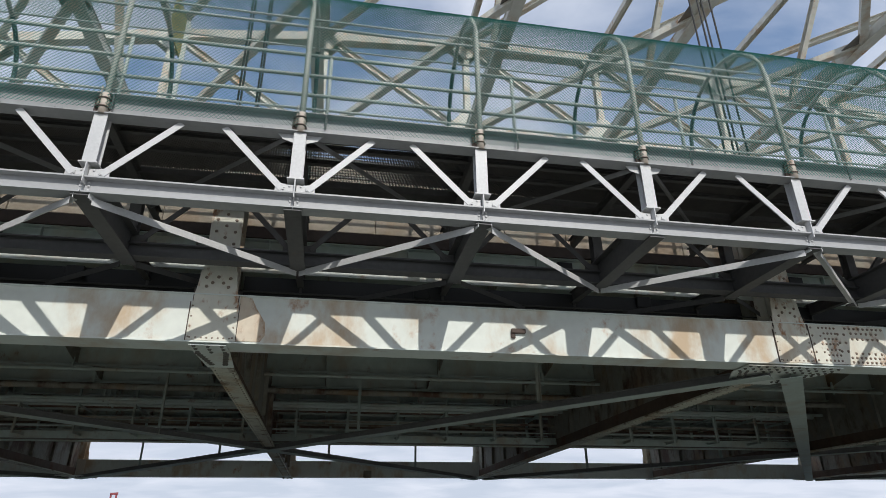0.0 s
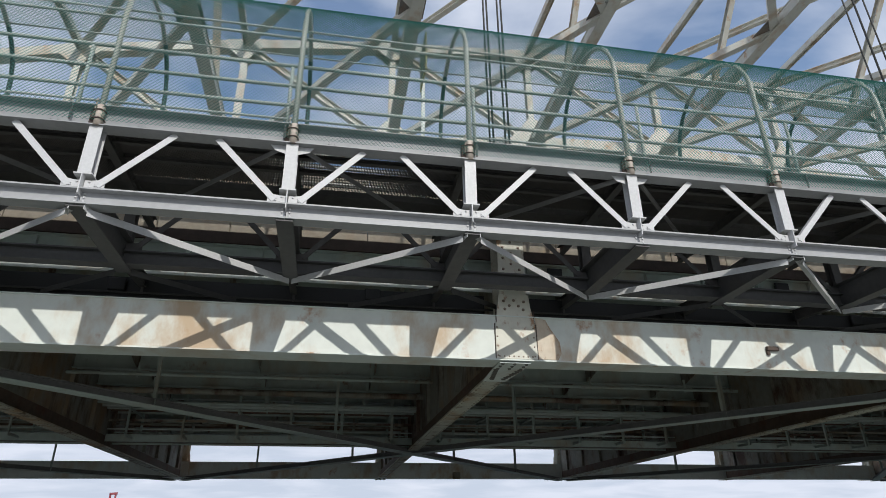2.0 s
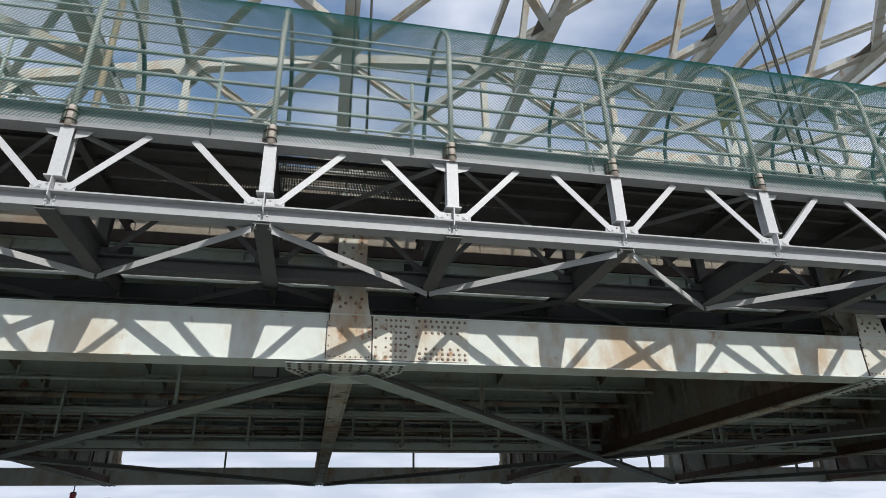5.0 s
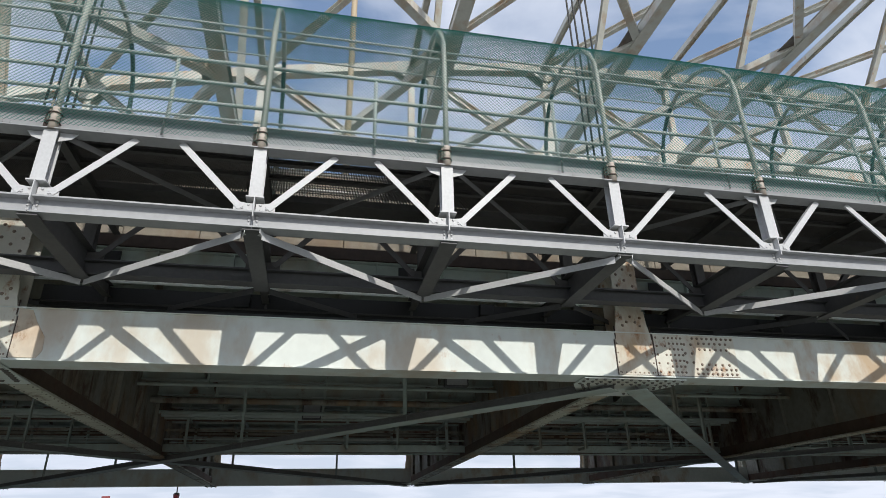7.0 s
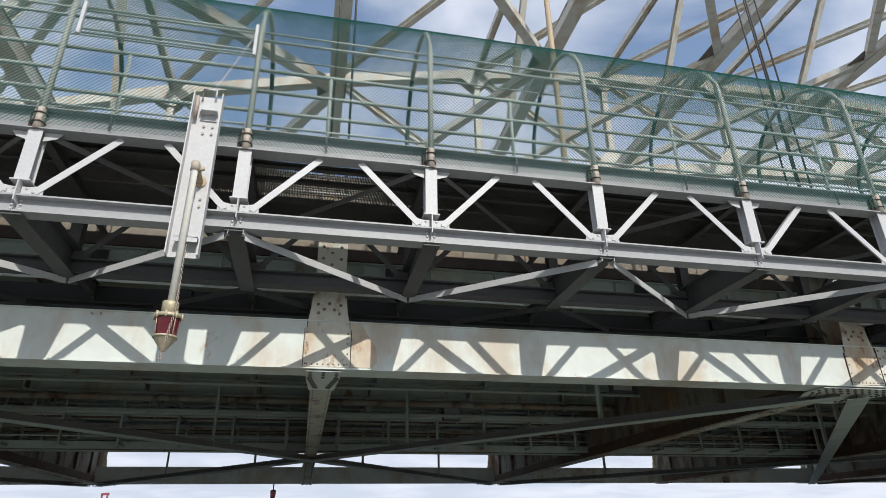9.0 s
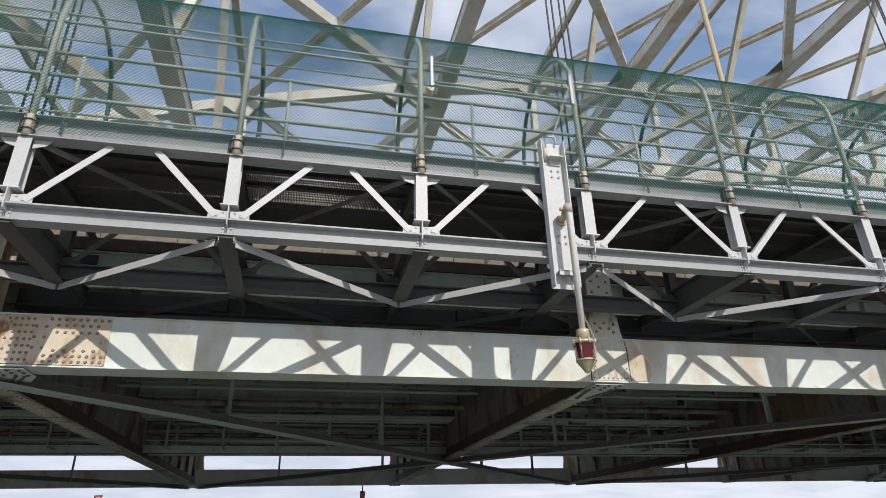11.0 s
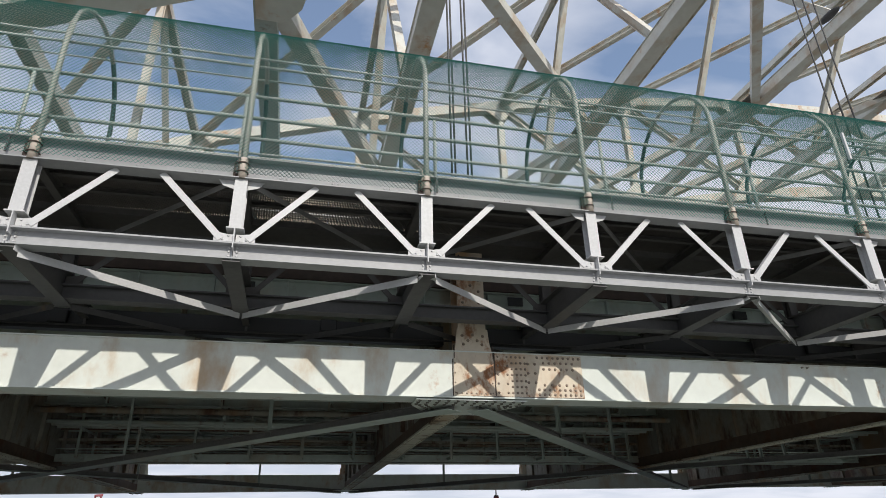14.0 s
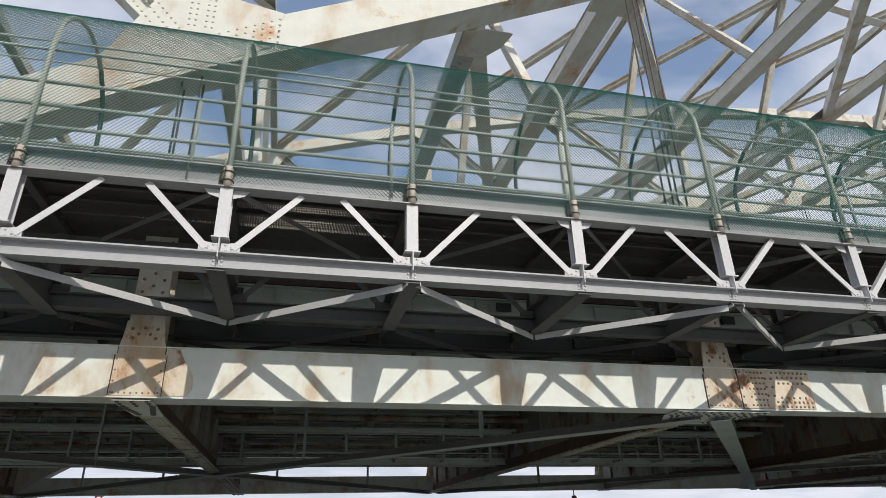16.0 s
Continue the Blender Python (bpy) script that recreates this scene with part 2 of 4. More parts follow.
def plate(bm, outline, m, t):
    """A flat plate of thickness t: its outline in the x-z plane of the pose m."""
    lo = [bm.verts.new(m @ Vector((x, -t / 2, z))) for x, z in outline]
    hi = [bm.verts.new(m @ Vector((x, t / 2, z))) for x, z in outline]
    for i in range(len(outline)):
        k = (i + 1) % len(outline)
        bm.faces.new((lo[i], lo[k], hi[k], hi[i]))
    bm.faces.new(lo[::-1])
    bm.faces.new(hi)


def tube(bm, pts, r, n=8, cap=True):
    """A round bar along a chain of points."""
    rings = []
    for i, p in enumerate(pts):
        p = Vector(p)
        d = (Vector(pts[min(i + 1, len(pts) - 1)]) - Vector(pts[max(i - 1, 0)])).normalized()
        u = d.cross(Vector((0, 0, 1)) if abs(d.z) < 0.9 else Vector((1, 0, 0))).normalized()
        v = d.cross(u)
        rings.append([bm.verts.new(p + r * (math.cos(2 * math.pi * k / n) * u + math.sin(2 * math.pi * k / n) * v)) for k in range(n)])
    for q, s in zip(rings, rings[1:]):
        for k in range(n):
            f = bm.faces.new((q[k], q[(k + 1) % n], s[(k + 1) % n], s[k]))
            f.smooth = True
    if cap:
        bm.faces.new(rings[0][::-1])
        bm.faces.new(rings[-1])


def rivet(bm, p, normal, r=0.018):
    """A low domed rivet or bolt head."""
    z = Vector(normal).normalized()
    q = z.to_track_quat("Z", "Y").to_matrix().to_4x4()
    m = Matrix.Translation(p) @ q
    lo = [bm.verts.new(m @ Vector((r * math.cos(k * math.pi / 3), r * math.sin(k * math.pi / 3), 0))) for k in range(6)]
    hi = [bm.verts.new(m @ Vector((0.6 * r * math.cos(k * math.pi / 3), 0.6 * r * math.sin(k * math.pi / 3), 0.65 * r))) for k in range(6)]
    for k in range(6):
        bm.faces.new((lo[k], lo[(k + 1) % 6], hi[(k + 1) % 6], hi[k]))
    bm.faces.new(hi)


def mesh_of(name, bm, material):
    bmesh.ops.recalc_face_normals(bm, faces=bm.faces)
    me = bpy.data.meshes.new(name)
    bm.to_mesh(me)
    bm.free()
    me.materials.append(material)
    return me


def part(name, bm, material, parent, label=""):
    """One mesh object under a thing or under a part."""
    ob = new(name, mesh_of(name, bm, material))
    ob.parent = parent
    return tagged(ob, label)


def again(name, me, parent, m, label=""):
    """One more object on a mesh that stands already, at the pose m."""
    ob = new(name, me)
    ob.parent = parent
    ob.matrix_basis = m
    return tagged(ob, label)


def thing(name, label, category, group="", kind="", at=(0, 0, 0)):
    ob = tagged(new(name), label, category, group, kind)
    ob.location = at
    return ob


def made(name, material, build):
    """A mesh to be shared by alike parts."""
    bm = bmesh.new()
    build(bm)
    return mesh_of(name, bm, material)


def T(x=0.0, y=0.0, z=0.0):
    return Matrix.Translation((x, y, z))


def one(name, label, category, material, build, group="", kind=""):
    bm = bmesh.new()
    build(bm)
    return tagged(new(name, mesh_of(name, bm, material)), label, category, group, kind)


# ---------------------------------------------------------------- plan, in metres
BAY = 3.048                      # walkway bay
PANEL = 4 * BAY                  # bridge panel
X0 = -4.62                       # panel point 0
P_MIN, P_MAX = -7, 6
J_MIN, J_MAX = -7, 22            # walkway nodes, at x = -BAY * j
Y_NEAR, Y_FAR = 3.1, 33.1        # planes of the two arch ribs and tie girders
Y_MID = (Y_NEAR + Y_FAR) / 2
XL, XR = -BAY * J_MAX, -BAY * J_MIN
XA, XB = X0 + PANEL * P_MIN, X0 + PANEL * P_MAX


WALK_AT = (-0.05, 0.0, -0.065)   # the footway sits a little low and to one side of its grid


def px(p):
    return X0 + PANEL * p


def z_low(x):
    return 29.8 - 0.0037 * (x - 19.5) ** 2


def z_top(x):
    return 39.0 - 0.00244 * (x - 16.5) ** 2


RED_GLASS = bpy.data.materials.new("red_lantern_glass")
RED_GLASS.use_nodes = True
_g = RED_GLASS.node_tree.nodes["Principled BSDF"]
_g.inputs["Base Color"].default_value, _g.inputs["Roughness"].default_value = (0.2, 0.004, 0.012, 1), 0.08
_g.inputs["Transmission Weight"].default_value, _g.inputs["IOR"].default_value = 0.55, 1.5

# ---------------------------------------------------------------- water and distance
one("water", "dark green harbour water under the bridge", "water", WATER, lambda bm: box_to(bm, T(0, 400, -3.6), 6000, 6000, 0.4), kind="structure")


def far_crane():
    g = thing("harbour_crane", "distant red gantry crane on the far shore", "crane")
    x, y = -345.0, 1170.0
    for dx in (-4.2, 4.2):
        bm = bmesh.new(); bar(bm, (x + dx, y, -3.5), (x + dx, y, 62), 2.4, 2.4); part("leg", bm, CRANE, g)
    bm = bmesh.new(); bar(bm, (x - 5.6, y, 62.6), (x + 6.6, y, 63.4), 2.4, 3.6); part("boom", bm, CRANE, g)
    bm = bmesh.new(); bar(bm, (x - 4.2, y, 40), (x + 4.2, y, 40), 2, 2.2); part("cross_beam", bm, CRANE, g)


far_crane()

# ---------------------------------------------------------------- road deck
Y_EDGE0, Y_EDGE1 = 4.0, Y_FAR - 0.9
one("road_deck", "concrete road deck slab carried on steel stringers", "road", CONCRETE, lambda bm: box_to(bm, T((XA + XB) / 2, (Y_EDGE0 + Y_EDGE1) / 2, 5.15), XB - XA, Y_EDGE1 - Y_EDGE0, 0.28), kind="structure")
one("road_surface", "worn asphalt road surface", "road", ASPHALT, lambda bm: box_to(bm, T((XA + XB) / 2, (Y_EDGE0 + Y_EDGE1) / 2, 5.33), XB - XA, Y_EDGE1 - Y_EDGE0 - 0.5, 0.07), kind="structure")

ME_STRINGER = made("stringer", TEAL, lambda bm: bar(bm, (0.02, 0, 4.66), (PANEL - 0.02, 0, 4.66), 0.3, 0.66, "I", t=0.03))
ME_DIAPHRAGM = made("diaphragm", TEAL_RUST, lambda bm: plate(bm, [(-1.25, 4.88), (0, 4.88), (0, 4.38), (-0.3, 4.38), (-1.25, 4.62)], Matrix.Rotation(radians(90), 4, "Z"), 0.02))
for k in range(10):
    y = 5.6 + k * 2.58
    g = thing("stringer", "long grey-green steel stringer under the road deck", "beam", "road stringers")
    for p in range(P_MIN, P_MAX):
        again("span", ME_STRINGER, g, T(px(p), y))
        for f in (0.17, 0.5, 0.83):
            again("diaphragm", ME_DIAPHRAGM, g, T(px(p) + PANEL * f, y))


def road_edge(y, s):
    g = thing("road_edge_beam", "rust-stained green edge beam with a concrete curb on top", "beam", "road edge beams")
    me = made("beam", TEAL, lambda bm: bar(bm, (0.02, 0, 4.66), (PANEL - 0.02, 0, 4.66), 0.28, 0.66, "I", t=0.03))
    stiff = made("stiffener", TEAL, lambda bm: box_to(bm, Matrix.Identity(4), 0.02, 0.11, 0.58))
    for p in range(P_MIN, P_MAX):
        again("beam", me, g, T(px(p), y))
        for i in range(8):
            again("stiffener", stiff, g, T(px(p) + PANEL * (i + 0.5) / 8, y - s * 0.08, 4.66))
    bm = bmesh.new(); box_to(bm, T((XA + XB) / 2, y - s * 0.06, 5.14), XB - XA, 0.2, 0.26); part("ledge", bm, LEDGE, g, "brown rusted ledge plate")
    block = made("curb_block", CONCRETE, lambda bm: (box_to(bm, Matrix.Identity(4), 1.512, 0.24, 0.36), bmesh.ops.bevel(bm, geom=bm.edges[:], offset=0.015, segments=1, affect="EDGES")))
    for i in range(int((XB - XA) / 1.524)):
        again("curb_block", block, g, T(XA + 1.524 * (i + 0.5), y - 0.02 * s, 5.46))
    if s > 0:
        panel = made("parapet_panel", CONCRETE, lambda bm: (box_to(bm, Matrix.Identity(4), 3.036, 0.18, 1.5), bmesh.ops.bevel(bm, geom=bm.edges[:], offset=0.015, segments=1, affect="EDGES")))
        for i in range(int((XB - XA) / 3.048)):
            again("parapet_panel", panel, g, T(XA + 3.048 * (i + 0.5), y + 0.01, 6.39), "stained tan concrete parapet panel")
    if s > 0:
        bm = bmesh.new(); bar(bm, (XA, y - s * 0.22, 4.18), (XB, y - s * 0.22, 4.18), 0.16, 0.1, "L", up=(0, 0, 1)); part("ledge_angle", bm, PAINT, g, "pale painted ledge angle")


road_edge(Y_EDGE0, 1)
for k in range(-3, 9):
    def drain(bm):
        box_to(bm, T(-3.2 - 2 * BAY * k, Y_EDGE0 - 0.16, 4.77), 0.36, 0.05, 0.2)
        box_to(bm, T(-3.2 - 2 * BAY * k, Y_EDGE0 - 0.1, 4.77), 0.26, 0.12, 0.14)
    one("drain_box", "small black drain box on the road edge beam", "drain", BLACK, drain, "road drain boxes")
road_edge(Y_EDGE1, -1)


# road barrier with posts and rails, seen between the members
def barrier(y, s):
    g = thing("road_barrier", "pale steel road barrier with posts and three rails", "barrier", "road barriers")
    post = made("post", ARCH, lambda bm: bar(bm, (0, 0, 5.4), (0, 0, 6.35), 0.12, 0.12, "H", up=(1, 0, 0)))
    rail = made("rail", ARCH, lambda bm: bar(bm, (0, 0, 0), (PANEL, 0, 0), 0.08, 0.14))
    for p in range(P_MIN, P_MAX):
        for i in range(4):
            again("post", post, g, T(px(p) + BAY * (i + 0.5), y))
        for z in (5.75, 6.03, 6.31):
            again("rail", rail, g, T(px(p), y + s * 0.1, z))


barrier(Y_EDGE0 + 0.6, 1)
barrier(Y_EDGE1 - 0.6, -1)


# ---------------------------------------------------------------- tie girders
def rivet_rows(bm, x0, x1, z0, z1, nx, nz, y, r=0.034):
    for i in range(nx):
        for k in range(nz):
            rivet(bm, (x0 + (x1 - x0) * i / max(1, nx - 1), y, z0 + (z1 - z0) * k / max(1, nz - 1)), (0, -1, 0), r)


def girder(y, s):
    g = thing("tie_girder", "long riveted tie girder in pale green paint with rust stains", "girder", "tie girders")
    ends = [XA, px(-5) + 0.48, px(-3) + 0.48, px(-1) + 0.48, px(1) + 0.48, XB]        # web plates, spliced at odd panel points
    for k in (-1, 1):
        for i, (a, b) in enumerate(zip(ends, ends[1:])):
            worn = i in (1, 3)
            bm = bmesh.new(); box_to(bm, T((a + b) / 2, y + k * 0.26, 2.80), b - a - 0.003, 0.03, 0.90)
            part("web", bm, PAINT_STAINED if worn else PAINT, g, "web plate with broad rust stains" if worn else "")
    bm = bmesh.new(); box_to(bm, T((XA + XB) / 2, y, 2.335), XB - XA, 0.62, 0.03); part("bottom_flange", bm, PAINT, g)
    bm = bmesh.new(); box_to(bm, T((XA + XB) / 2, y, 3.262), XB - XA, 0.62, 0.024); part("top_flange", bm, PAINT, g)
    return g


near_girder = girder(Y_NEAR, 1)
far_girder = girder(Y_FAR, -1)
YF = Y_NEAR - 0.275           # front face of the near girder


def splice(p):
    """Riveted splice plate beside an odd panel point."""
    x = px(p)
    bm = bmesh.new(); box_to(bm, T(x + 1.45, YF - 0.012, 2.815), 1.93, 0.02, 0.90)
    pl = part("splice_plate", bm, PAINT_HEAVY if p == -3 else PAINT_RUST, near_girder, "rusting riveted splice plate")
    bm = bmesh.new(); box_to(bm, T(x + 0.478, YF - 0.016, 2.8), 0.022, 0.03, 0.9); part("seam", bm, LEDGE, near_girder, "dark rust line along a plate edge")
    bm = bmesh.new(); box_to(bm, T(x + 1.2, YF - 0.012, 2.356), 2.4, 0.03, 0.016); part("seam", bm, LEDGE, near_girder, "dark rust line along a plate edge")
    bm = bmesh.new()
    y = YF - 0.022
    rivet_rows(bm, x + 1.42, x + 2.34, 2.42, 2.52, 9, 2, y)
    rivet_rows(bm, x + 1.55, x + 2.2, 2.62, 2.66, 5, 1, y)
    rivet_rows(bm, x + 1.55, x + 2.2, 2.95, 3.08, 6, 2, y)
    rivet_rows(bm, x + 1.42, x + 2.36, 3.19, 3.19, 9, 1, y)
    rivet_rows(bm, x + 1.2, x + 1.36, 2.66, 3.05, 2, 3, y)
    rivet_rows(bm, x + 0.85, x + 1.14, 2.44, 3.18, 4, 7, y, 0.03)
    rivet_rows(bm, x + 0.55, x + 0.75, 2.44, 3.18, 2, 5, y, 0.028)
    tagged(part("rivets", bm, RIVET, pl), kind="stuff")


def end_plate(p):
    """Small lap plate beside an even panel point."""
    x = px(p)
    bm = bmesh.new(); plate(bm, [(0.48, 2.37), (0.92, 2.37), (1.0, 2.5), (0.98, 2.75), (0.8, 3.02), (0.7, 3.22), (0.48, 3.25)], T(x, YF - 0.01), 0.016)
    part("lap_plate", bm, PAINT_HEAVY, near_girder, "rust-edged lap plate")


for p in range(P_MIN + 1, P_MAX):
    if p % 2:
        splice(p)
    else:
        end_plate(p)


def stub_bracket():
    bm = bmesh.new(); box_to(bm, T(1.33, YF - 0.04, 2.79), 0.3, 0.07, 0.1), box_to(bm, T(1.22, YF - 0.025, 2.72), 0.09, 0.04, 0.16); bmesh.ops.bevel(bm, geom=bm.edges[:], offset=0.012, segments=2, affect="EDGES")
    part("stub_bracket", bm, LEDGE, near_girder, "rusted stub of a cut-off bracket")
    for dx in (-33.2, -33.05):
        bm = bmesh.new(); tube(bm, [(dx, YF + 0.01, 3.2), (dx, YF - 0.06, 3.2)], 0.018, 8); part("bolt", bm, CLAMP, near_girder)


stub_bracket()
bm = bmesh.new(); box_to(bm, T(0.29, Y_FAR - 0.36, 2.5), 0.5, 0.16, 0.42); bmesh.ops.bevel(bm, geom=bm.edges[:], offset=0.03, segments=2, affect="EDGES"); part("junction_box", bm, TEAL_RUST, far_girder, "dark box on the girder web")


# ---------------------------------------------------------------- floor beams and lower braces
def floor_beam_build():
    g = thing("floor_beam", "deep rust-streaked cross beam between the tie girders", "beam", "floor beams")
    n = Y_FAR - Y_NEAR - 0.66
    bm = bmesh.new(); box_to(bm, T(0, Y_MID, 3.66), 0.03, n, 2.58); part("web", bm, TEAL_RUST, g)
    bm = bmesh.new(); box_to(bm, T(0, Y_MID, 2.325), 0.46, n, 0.05); part("bottom_flange", bm, FLANGE, g)
    for e in (-1, 1):
        bm = bmesh.new(); box_to(bm, T(e * 0.024, Y_MID, 2.56), 0.018, n - 0.02, 0.42); part("flange_angle", bm, RUST_RED, g, "red-brown rusted flange angle")
    stiff = made("stiffener", TEAL_RUST, lambda bm: box_to(bm, Matrix.Identity(4), 0.3, 0.02, 2.2))
    for i in range(11):
        again("stiffener", stiff, g, T(0, 5.6 + i * 2.58, 3.9 - 0.02))
    bm = bmesh.new()
    for i in range(120):
        for dx in (-0.17, 0.17):
            rivet(bm, (dx, Y_NEAR + 0.6 + i * 0.24, 2.3), (0, 0, -1), 0.022)
    tagged(part("rivets", bm, TEAL_RUST, g), kind="stuff")
    return g


fb = floor_beam_build()
fb.location = (px(P_MIN), 0, 0)
for p in range(P_MIN + 1, P_MAX + 1):
    copy_thing(fb, T(px(p)))


def under_gusset(p, y, s):
    """Riveted gusset plate under the tie girder where the wind braces meet."""
    x, odd = px(p), p % 2
    g = thing("gusset_plate", "riveted gusset plate under the tie girder", "plate", "bottom gusset plates")
    w = 1.15 if odd else 0.33
    q = [(x - w, y - s * 0.26), (x + w, y - s * 0.26), (x + w, y + s * 0.35), (x + w * (0.5 if odd else 0.8), y + s * 1.45), (x - w * (0.5 if odd else 0.8), y + s * 1.45), (x - w, y + s * 0.35)]
    bm = bmesh.new()
    lo = [bm.verts.new((a, b, 2.278)) for a, b in q]
    hi = [bm.verts.new((a, b, 2.298)) for a, b in q]
    bm.faces.new(lo); bm.faces.new(hi[::-1])
    for i in range(6):
        bm.faces.new((lo[i], lo[(i + 1) % 6], hi[(i + 1) % 6], hi[i]))
    part("plate", bm, PAINT, g)
    bm = bmesh.new()
    for i in range(int(w * 11)):
        for k in range(3):
            rivet(bm, (x - w + 0.08 + i * (2 * w - 0.16) / (int(w * 11) - 1), y - s * 0.2 + s * k * 0.2, 2.277), (0, 0, -1), 0.042)
    for i in range(7):
        for k in range(2):
            for d in (-1, 1):
                rivet(bm, (x + d * w * (0.85 - 0.065 * i - 0.12 * k), y + s * (0.3 + i * 0.14), 2.277), (0, 0, -1), 0.042)
    tagged(part("rivets", bm, RIVET_DARK, g), kind="stuff")


for p in range(P_MIN + 1, P_MAX):
    under_gusset(p, Y_NEAR, 1)
    under_gusset(p, Y_FAR, -1)


def lateral(p0, p1, z):
    s = 1 if p1 > p0 else -1
    a, b = Vector((px(p0) + 0.25 * s, Y_NEAR + 0.3, z - 0.02)), Vector((px(p1) - 0.25 * s, Y_FAR - 0.3, z - 0.02))
    g = thing("wind_brace", "grey-green flanged wind brace under the road deck", "brace", "lower wind braces")
    # web and top flange greyed darker to stand for their shade
    bm = bmesh.new(); bar(bm, a + Vector((0, 0, 0.1)), b + Vector((0, 0, 0.1)), 0.014, 0.19); part("web", bm, LATERAL, g, "web plate in a darker grey that stands for shade")
    bm = bmesh.new(); bar(bm, a, b, 0.46, 0.018); part("bottom_flange", bm, BRACE, g, "pale grey-green flange plate")
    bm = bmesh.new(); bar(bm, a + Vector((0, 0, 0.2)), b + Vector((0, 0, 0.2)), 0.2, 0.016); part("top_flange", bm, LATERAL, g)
    for f in (0.16, 0.36, 0.6, 0.8):
        q = a.lerp(b, f)
        bm = bmesh.new(); bar(bm, q, (q.x, q.y, 4.4), 0.13, 0.1, "L", up=(1, 0, 0), t=0.012); part("sag_rod", bm, TEAL, g)


for p in range(P_MIN + (1 if P_MIN % 2 == 0 else 2), P_MAX - 2, 2):
    lateral(p, p + 2, 2.2)
    lateral(p + 2, p, 2.196)


# pipes and cable trays hung under the deck
def utilities():
    rows = ((9.1, 4.12, 0.08, TEAL_RUST), (12.9, 4.1, 0.06, TEAL), (15.0, 3.98, 0.11, TEAL_RUST), (16.4, 3.8, 0.07, TEAL), (17.0, 3.82, 0.1, BRACE), (17.6, 3.78, 0.055, BRACE), (18.1, 3.81, 0.08, RUST_RED), (18.6, 3.79, 0.06, TEAL), (21.4, 3.7, 0.1, RUST_RED), (22.0, 3.68, 0.06, TEAL), (25.6, 3.74, 0.09, TEAL_RUST))
    for y, z, r, m in rows:
        label = {TEAL: "painted utility pipe hung under the deck", BRACE: "pale painted conduit hung under the deck", TEAL_RUST: "rusty utility pipe hung under the deck", RUST_RED: "red-brown rusted pipe hung under the deck"}[m]
        g = thing("utility_pipe", label, "pipe", "pipes under the deck")
        bm = bmesh.new(); tube(bm, [(XA, y, z), (XB, y, z)], r, 8); part("pipe", bm, m, g)
        rod = made("hanger_rod", TEAL, lambda bm: bar(bm, (0, y + r + 0.03, z - r - 0.03), (0, y + r + 0.03, 4.5), 0.06, 0.06))
        for p in range(P_MIN, P_MAX):
            for f in (0.18, 0.5, 0.82):
                again("hanger_rod", rod, g, T(px(p) + PANEL * f))
    up = made("upright", TEAL, lambda bm: bar(bm, (0, 0, 2.6), (0, 0, 4.42), 0.1, 0.1, "L", up=(1, 0, 0), t=0.014))
    across = made("cross_bar", TEAL, lambda bm: bar(bm, (0, 17.0, 3.65), (0, 19.0, 3.65), 0.09, 0.09, "L", t=0.012))
    sill = made("sill", TEAL, lambda bm: bar(bm, (0, 17.0, 2.66), (0, 19.0, 2.66), 0.09, 0.09, "L", t=0.012))
    for p in range(P_MIN, P_MAX):
        for i in range(6):
            x = px(p) + PANEL * (i + 0.5) / 6
            g = thing("pipe_rack", "painted angle frame that carries pipes under the deck", "rack", "pipe racks")
            for y in (17.0, 19.0):
                again("upright", up, g, T(x, y))
            again("cross_bar", across, g, T(x))
            again("sill", sill, g, T(x))
    n = PANEL - 0.1
    rails = ((2.69, 0.28, 0.06, TEAL, "side_plate"), (3.02, 0.05, 0.05, BRACE, "hand_rail"), (3.36, 0.09, 0.09, TEAL_RUST, "cable_tray"))
    g = thing("inspection_walk", "grey-green inspection catwalk hung along the middle of the deck", "catwalk")
    for z, h, w, m, name in rails:
        for y in (17.94, 18.92):
            me = made(name, m, lambda bm: bar(bm, (0.05, 0, 0), (n + 0.05, 0, 0), w, h, "C" if h > 0.2 else "L", t=0.012))
            for p in range(P_MIN, P_MAX):
                again(name, me, g, T(px(p), y, z))
    slab = made("floor_plate", TEAL_RUST, lambda bm: box_to(bm, Matrix.Identity(4), n, 0.88, 0.02))
    for p in range(P_MIN, P_MAX):
        again("floor_plate", slab, g, T(px(p) + PANEL / 2, 18.43, 2.62))
    for x, y in ((-18.9, 10.4), (-23.35, 16.9)):
        g = thing("junction_box", "grey steel junction box fixed under the deck", "box", "junction boxes")
        bm = bmesh.new(); box_to(bm, T(x, y, 3.98), 0.75, 0.3, 0.62); bmesh.ops.bevel(bm, geom=bm.edges[:], offset=0.02, segments=2, affect="EDGES"); part("box", bm, GALV_DULL_SHADED, g)
        bm = bmesh.new(); box_to(bm, T(x, y - 0.16, 3.98), 0.66, 0.02, 0.54); part("door", bm, GALV_CHORD, g)
        bm = bmesh.new(); bar(bm, (x, y, 4.28), (x, y, 4.45), 0.1, 0.1, "L", up=(1, 0, 0)); part("hanger", bm, TEAL, g)


utilities()


